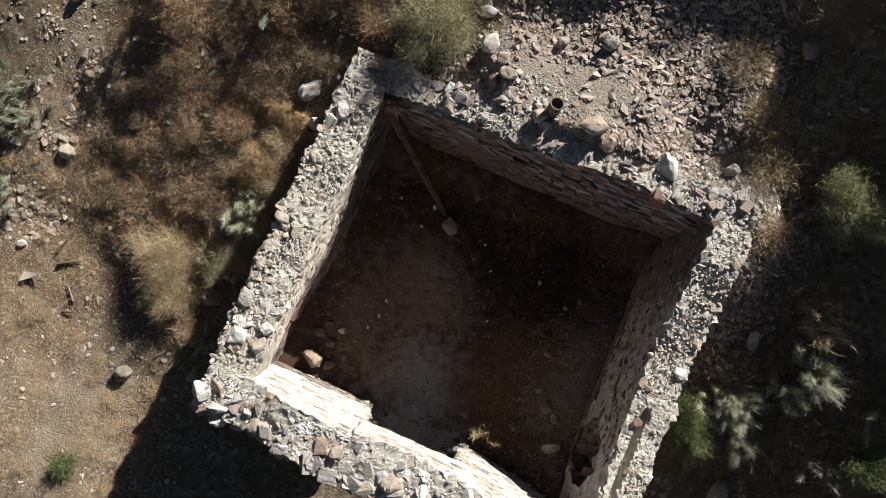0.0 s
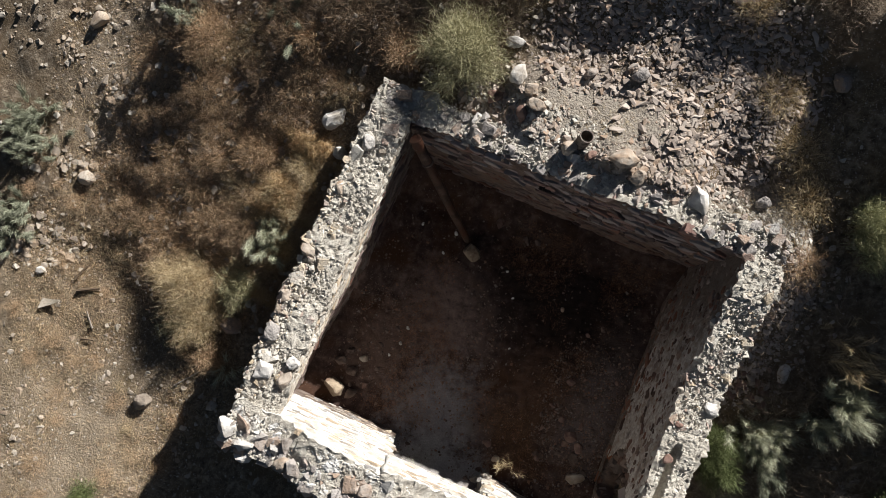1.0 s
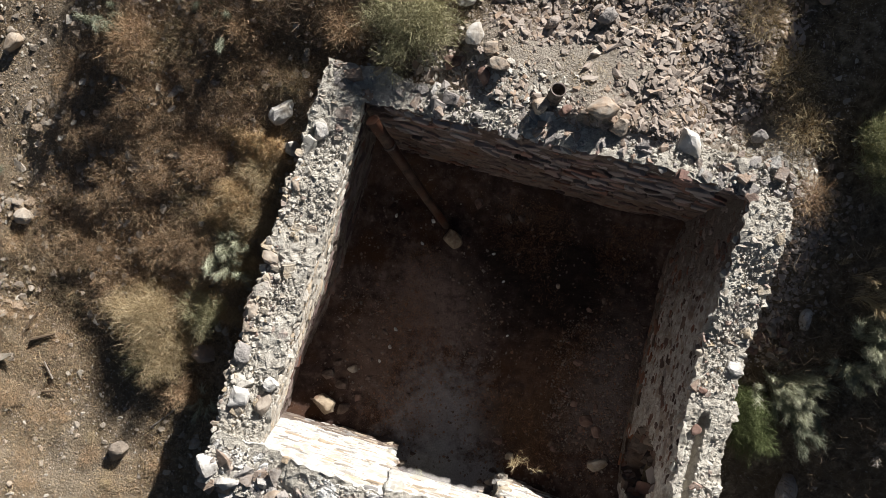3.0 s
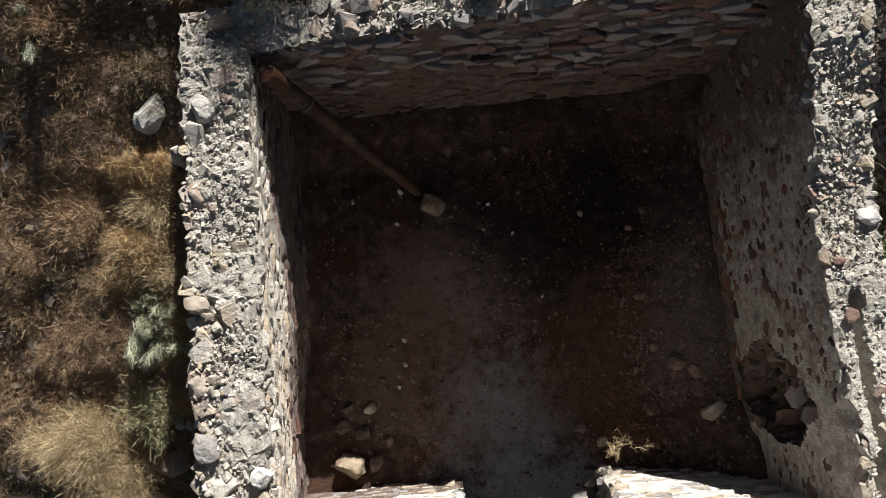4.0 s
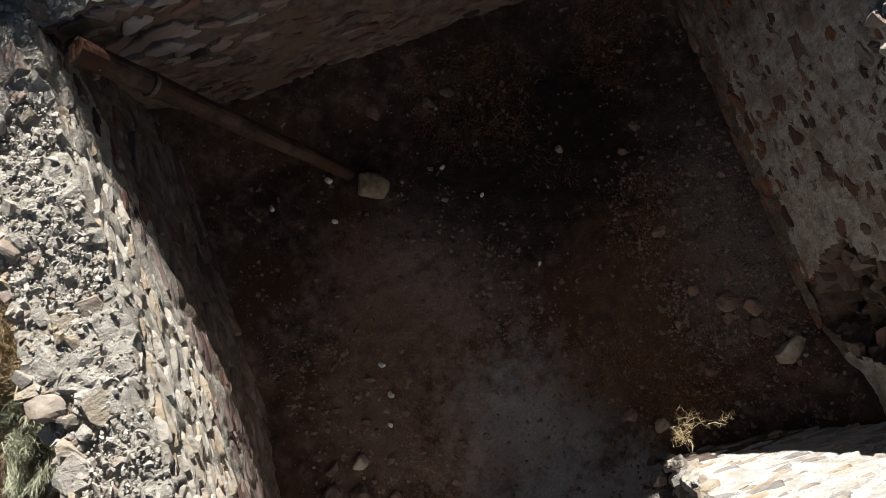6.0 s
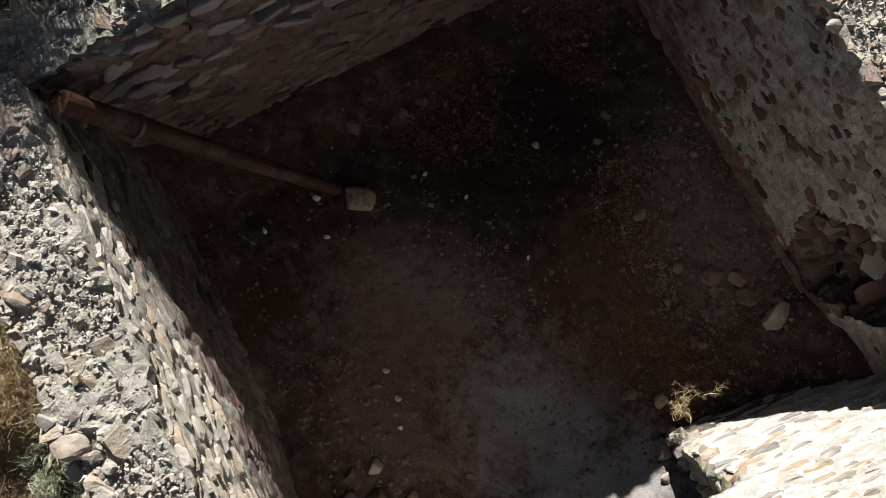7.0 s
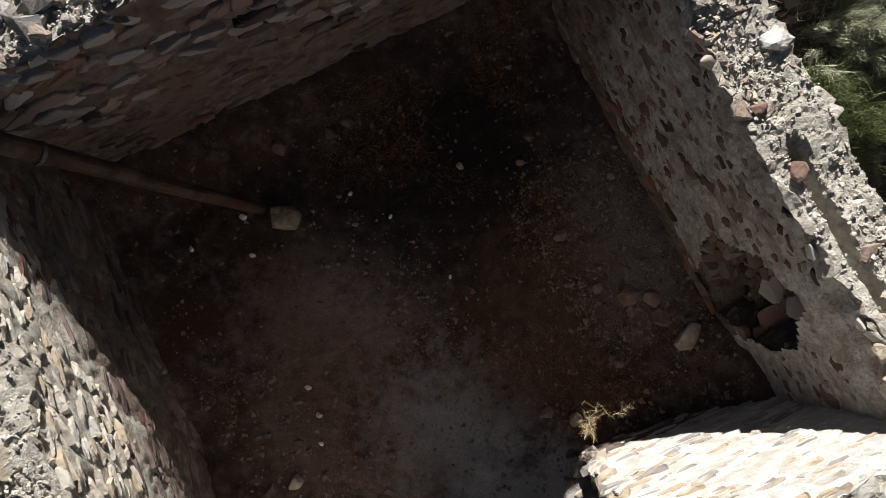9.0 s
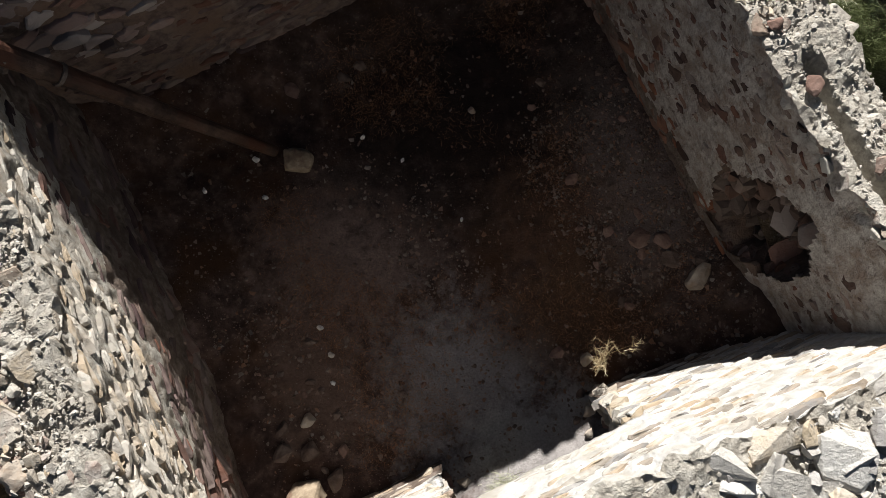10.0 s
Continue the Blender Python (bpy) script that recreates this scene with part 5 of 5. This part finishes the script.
shrub("dry_shrub", "golden dry grass clump on the slope", *g(-2.85, 1.02), 0.30, 0.24, 2600, STRAW, fine=0.0026, branches=40)
shrub("dry_shrub", "golden dry grass clump on the slope", *g(-2.45, 0.85), 0.26, 0.28, 2200, STRAW, fine=0.0026, branches=40)
shrub("dry_shrub", "rusty dry brush clump on the slope", *g(-3.30, 1.35), 0.36, 0.20, 3000, DRY, fine=0.0026, branches=60)
plume("sagebrush", "pale green sage leaf tuft by the wall corner", *g(-2.72, -1.50), 9, 420, 0.30, (.2, -.2), SAGE, 0.07, 0.008)
for x, y, r, n in ((3.46, 3.10, .20, 3400), (3.66, 2.90, .24, 4200), (3.98, 2.92, .26, 4600)):
    shrub("ephedra", "bushy yellow green shrub lit above the shade", *g(x, y), r, 0.66, n, EPHEDRA, fine=0.0034, branches=30)
plume("rabbitbrush", "silvery yellow shrub leaning downhill", *g(3.70, 0.62), 60, 13000, 0.42, (.14, -.26), SAGE, 0.12, 0.0028)
plume("rabbitbrush", "low silvery shrub leaning downhill", *g(3.90, 0.32), 16, 3600, 0.38, (.30, -.40), SAGE_GREY, 0.09, 0.0024)
plume("rabbitbrush", "silvery shrub leaning downhill", *g(4.27, 1.30), 36, 7000, 0.46, (.14, -.16), SAGE, 0.08, 0.0030)
plume("rabbitbrush", "low silvery shrub in the shade", *g(4.22, 0.98), 18, 3600, 0.38, (-.1, -.28), SAGE, 0.06, 0.0030)
plume("rabbitbrush", "thin silvery shrub in the shade", *g(5.25, 1.15), 10, 700, 0.42, (.3, -.3), SAGE, 0.10)
plume("dead_shrub", "thin straw twigs in the shade", *g(4.02, 1.80), 22, 1100, 0.44, (.2, -.1), STRAW, 0.11, 0.0040)
shrub("juniper_shrub", "dark olive needled shrub against the wall", *g(3.20, 0.34), 0.25, 0.52, 8000, GREEN, fine=0.0028, lean=(.05, -.1), branches=30)
shrub("juniper_shrub", "dark olive needled shrub below the wall", *g(3.44, 0.06), 0.22, 0.52, 7000, GREEN, fine=0.0028, lean=(.05, -.1), branches=28)
shrub("juniper_shrub", "dark olive needled shrub in shade", *g(5.40, 0.45), 0.26, 0.55, 2600, GREEN, fine=0.005, branches=30)
plume("dead_shrub", "bare grey shrub in shade", *g(5.02, 0.30), 16, 700, 0.40, (.1, .0), DEAD_WOOD, 0.12, 0.005)
shrub("dry_shrub", "brown dry shrub uphill of the brush", *g(-3.15, 2.80), 0.28, 0.22, 2200, DRY, fine=0.003)
shrub("dry_shrub", "brown dry shrub uphill of the brush", *g(-4.40, 2.45), 0.34, 0.22, 2400, DRY, fine=0.003)
shrub("dry_grass_tuft", "tuft of straw grass at the scree's edge", *g(2.48, 3.55), 0.32, 0.15, 2200, STRAW, category="grass tuft", fine=0.0028)
shrub("dry_grass_tuft", "tuft of straw grass at the scree's edge", *g(2.10, 4.00), 0.30, 0.15, 1800, STRAW, category="grass tuft", fine=0.0028)
shrub("dry_grass_tuft", "tuft of straw grass at the scree's edge", *g(2.80, 3.05), 0.30, 0.15, 1500, STRAW, category="grass tuft", fine=0.0028)
shrub("dry_grass_tuft", "tuft of rusty grass at the scree's edge", *g(3.04, 2.40), 0.24, 0.12, 1400, DRY, category="grass tuft", fine=0.0028)
shrub("dry_grass_tuft", "tuft of dark grass uphill of the scree", *g(1.45, 4.70), 0.30, 0.15, 1500, STRAW, category="grass tuft", fine=0.0028)
def twig_bush(x, y, z):
    """A dead bush of a few crooked stems that fork into thin bare twigs."""
    ob = thing("dead_twig_bush", "bare straw coloured twig bush beside the doorway", "bush")
    ob.location = (x, y, z)
    n = 8
    base = np.stack([rng.normal(0, .025, n), rng.normal(0, .025, n), np.full(n, -0.03)], 1)
    way = np.stack([rng.normal(0.08, .10, n), rng.normal(0.36, .15, n), np.ones(n)], 1)
    way[-1] = (0.40, 0.15, 0.8)
    way /= np.linalg.norm(way, axis=1)[:, None]
    tall = rng.uniform(.36, .66, n)
    level = ("stem", base, way, tall, 0.0065)
    for name, count, low, reach, wide, fork in (("twig_spray", 80, 0.3, (.07, .16), 0.0036, 0.36), ("fine_twig_spray", 420, 0.3, (.02, .065), 0.0022, 0.6)):
        part_name, b, w, l, width = level
        new(part_name, blade_mesh(part_name, b, w, l, np.full(len(b), width), np.zeros(len(b)), STRAW, 4, 0.05)).parent = ob
        k = rng.integers(0, len(b), count)
        b2 = b[k] + w[k] * (l[k] * rng.uniform(low, 1.0, count))[:, None]
        w2 = w[k] + rng.normal(0, fork, (count, 3))
        w2 /= np.linalg.norm(w2, axis=1)[:, None]
        level = (name, b2, w2, rng.uniform(*reach, count), wide)
    part_name, b, w, l, width = level
    fine = new(part_name, blade_mesh(part_name, b, w, l, np.full(len(b), width), np.zeros(len(b)), STRAW, 2, 0.08))
    tagged(fine, "thin bare twigs", kind="stuff").parent = ob


twig_bush(1.20, -1.24, floor_z(1.20, -1.24))
shrub("doorway_sprig", "small grey green sprig growing beside the doorway", 0.15, -1.75, ground_z(0.15, -1.75), 0.13, 0.22, 800, SAGE, fine=0.004, branches=24)


def clumps():
    """Low dry clumps strewn over the brushy slope: five kinds, each repeated."""
    kinds = []
    for label, mat, r, h in (("low rusty clump of dry brush", DRY, .24, .08), ("low brown clump of dry brush", DRY, .30, .07), ("low golden clump of dry brush", DRY, .20, .09),
                             ("low straw coloured clump of grass", STRAW, .24, .07), ("low orange brown clump of brush", DRY, .20, .10)):
        ob = shrub("dry_clump", label, 0, 0, 0, r * 1.25, h * 1.3, 1500, mat, fine=0.0020, branches=70, spread=1.15)
        kinds.append(tagged(ob, group="dry clumps on the slope"))
    spots = []
    while len(spots) < 74:
        far = len(spots) >= 34
        x, y = (rng.uniform(-6.6, -3.0), rng.uniform(-4.4, 0.6)) if far else (rng.uniform(-5.9, -2.2), rng.uniform(-0.9, 3.1))
        if rng.random() < (straw_keep(x, y) if far else brush_keep(x, y)) and all(math.hypot(x - a, y - b) > 0.26 for a, b in spots):
            spots.append((x, y))
    for n, (x, y) in enumerate(spots):
        m = pose(x, y, ground_z(x, y), 0, 0, rng.uniform(0, 360))
        if n >= 34:
            m = m @ Matrix.Diagonal((*[rng.uniform(.3, .7)] * 2, rng.uniform(.4, .8), 1))
        if n < 5:
            kinds[n].matrix_basis = m
        else:
            copy_thing(kinds[n % 5], m)


def brush_field(name, label, category, count, box, keep, lengths, mat, width, up, zfun=ground_z, droop=0.1, height=0.0, wave=0.18):
    x = np.empty(0)
    pts = []
    while len(pts) < count:
        px, py = rng.uniform(box[0], box[1]), rng.uniform(box[2], box[3])
        if rng.random() < keep(px, py):
            pts.append((px, py, zfun(px, py) + rng.random() ** 2 * height))
    base = np.array(pts)
    d = rng.normal(size=(count, 3))
    d[:, 2] = np.abs(d[:, 2]) * up
    d /= np.linalg.norm(d, axis=1)[:, None]
    l = rng.uniform(*lengths, count)
    ob = new(name, blade_mesh(name, base, d, l, rng.uniform(.6, 1.4, count) * width, np.full(count, droop), mat, 2, wave))
    return tagged(ob, label, category, kind="stuff")


def brush_keep(x, y):
    if not outside(x, y):
        return 0
    if math.hypot(x + 2.52, y - 2.03) < 0.27 or math.hypot(x + 2.27, y - 1.72) < 0.16:
        return 0
    d = math.hypot((x + 3.4) / 1.9, (y - 1.3) / 2.2)
    return smooth01((1.25 - d) / 0.5) * (0.55 + 0.45 * smooth01((nz(x, y, 2, 1.3) + 0.25) / 0.4))


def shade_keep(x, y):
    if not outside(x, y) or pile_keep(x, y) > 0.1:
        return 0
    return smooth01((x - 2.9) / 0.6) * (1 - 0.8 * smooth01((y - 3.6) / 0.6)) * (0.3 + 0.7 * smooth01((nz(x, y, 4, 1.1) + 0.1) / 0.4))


def straw_keep(x, y):
    if not outside(x, y) or pile_keep(x, y) > 0.1:
        return 0
    return smooth01((nz(x, y, 6, 0.9) + 0.05) / 0.4) * 0.8 + 0.2


def north_keep(x, y):
    return 0 if not outside(x, y) or pile_keep(x, y) > 0.1 else smooth01((y - 2.6) / 0.5) * (0 if -0.9 < x < 3.0 and y < 4.5 else 1) * (0.3 + 0.7 * smooth01((nz(x, y, 3, 1.2) + 0.1) / 0.4))


def thatch_z(x, y):
    """Top of the matted dry brush: uneven mounds a hand high."""
    return ground_z(x, y) + 0.10 * smooth01((nz(x, y, 12, 2.4) + 0.2) / 0.6) + 0.04 * smooth01((nz(x, y, 14, 6.0) + 0.1) / 0.4)


clumps()
tagged(joined("brush_stones", ROCKS, [(k, c + np.array([0, 0, 0.06]), m) for k, c, m in scatter(ground_z, [(-5.6, -2.1, -1.0, 3.2)], 1300, (0.02, 0.10), brush_keep)], FIELD_STONE_J),
       "pale stones showing between the dry brush", "stones", kind="stuff")
brush_field("dry_brush", "tangle of rusty brown dry brush on the slope", "brush", 95000, (-6.4, -2.05, -1.2, 3.4), brush_keep, (0.03, 0.11), DRY, 0.0022, 0.55, zfun=thatch_z, height=0.05, wave=0.12)
brush_field("dark_brush", "dark dead twigs within the dry brush", "brush", 30000, (-6.4, -2.05, -1.2, 3.6), brush_keep, (0.05, 0.14), DARK_TWIG, 0.0026, 0.6, zfun=thatch_z, height=0.06, wave=0.12)
brush_field("golden_grass", "golden dry grass leaning over the slope by the wall", "grass", 26000, (-3.4, -2.08, -0.4, 1.75),
            lambda x, y: brush_keep(x, y) * smooth01((x + 3.3) / 0.6) * smooth01((nz(x, y, 21, 1.9) + 0.15) / 0.3), (0.06, 0.17), GOLD, 0.0026, 0.8, zfun=thatch_z, height=0.08, droop=0.35, wave=0.12)
brush_field("ground_litter", "brown plant litter on the dry soil", "litter", 42000, (-6.7, -2.1, -4.7, 3.6), straw_keep, (0.015, 0.06), DRY, 0.0040, 0.25, height=0.012)
brush_field("straw_grass", "sparse straw grass on the dry soil", "grass", 52000, (-6.7, 3.0, -4.7, 4.5), straw_keep, (0.03, 0.11), STRAW, 0.0026, 0.6, height=0.03)
# Dense twigs coloured dark to deepen the shade over this ground.
brush_field("shaded_brush", "brush coloured darker for the shade beside the cabin", "brush", 24000, (2.8, 6.4, -3, 5.5), shade_keep, (0.06, 0.22), SHADE_TWIG, 0.006, 1.2, height=0.2)
brush_field("uphill_brush", "dark brush on the slope behind the cabin", "brush", 14000, (-5, 2.5, 2.8, 5.5), north_keep, (0.08, 0.28), DARK_TWIG, 0.006, 1.2, height=0.2)
brush_field("floor_grass", "sparse dead rusty grass on the earth floor", "grass", 22000, (-1.4, 2.2, -1.2, 2.1),
            lambda x, y: smooth01((nz(x, y, 8, 1.2) + 0.05) / 0.35) * smooth01((x + 1.3) / 0.8), (0.02, 0.09), RUSTY, 0.0021, 0.6, zfun=floor_z, height=0.015, wave=0.06)


# ---------------------------------------------------------------- dead wood on the bare slope
def build_board():
    board = thing("bleached_board", "curved bleached board lying on bare soil", "board")
    bm = bmesh.new()
    top, low = [], []
    for i in range(9):
        t = i / 8
        for row, dz in ((top, 0.018), (low, 0.0)):
            row.append([bm.verts.new((-5.56 + 0.30 * t, -1.72 + 0.16 * t + w * 0.07 * (1.1 - t), ground_z(-5.46, -1.64) + 0.03 + 0.12 * t * t + dz)) for w in (-1, 1)])
    for i in range(8):
        bm.faces.new((top[i][0], top[i + 1][0], top[i + 1][1], top[i][1]))
        bm.faces.new((low[i][0], low[i][1], low[i + 1][1], low[i + 1][0]))
        bm.faces.new((top[i][0], low[i][0], low[i + 1][0], top[i + 1][0]))
        bm.faces.new((top[i][1], top[i + 1][1], low[i + 1][1], low[i][1]))
    for i in (0, 8):
        bm.faces.new((top[i][0], top[i][1], low[i][1], low[i][0]))
    part("plank", bm, PALE_WOOD, board)


build_board()


def stick(name, label, p, q, r, mat):
    ob = thing(name, label, "stick")
    bm = bmesh.new()
    cylinder_along(bm, p, q, r, r * 0.5, 6, 7, 0.3)
    part("branch", bm, mat, ob)


for x, y, a, l, r, m in ((-5.15, -1.35, 0.5, .34, .03, DARK_TWIG), (-5.25, -1.22, 1.2, .26, .025, DARK_TWIG), (-4.75, -1.75, 2.2, .24, .014, DEAD_WOOD), (-4.85, -1.95, 0.3, .2, .016, DARK_TWIG),
                         (-2.62, 0.95, -0.1, .26, .008, DEAD_WOOD), (-3.35, -2.0, 0.9, .4, .012, DEAD_WOOD)):
    z = ground_z(x, y) + r + 0.01
    x2, y2 = x + l * math.cos(a), y + l * math.sin(a)
    stick("dead_stick", "weathered dead stick lying on dry ground", (x, y, z), (x2, y2, ground_z(x2, y2) + r + 0.02), r, m)
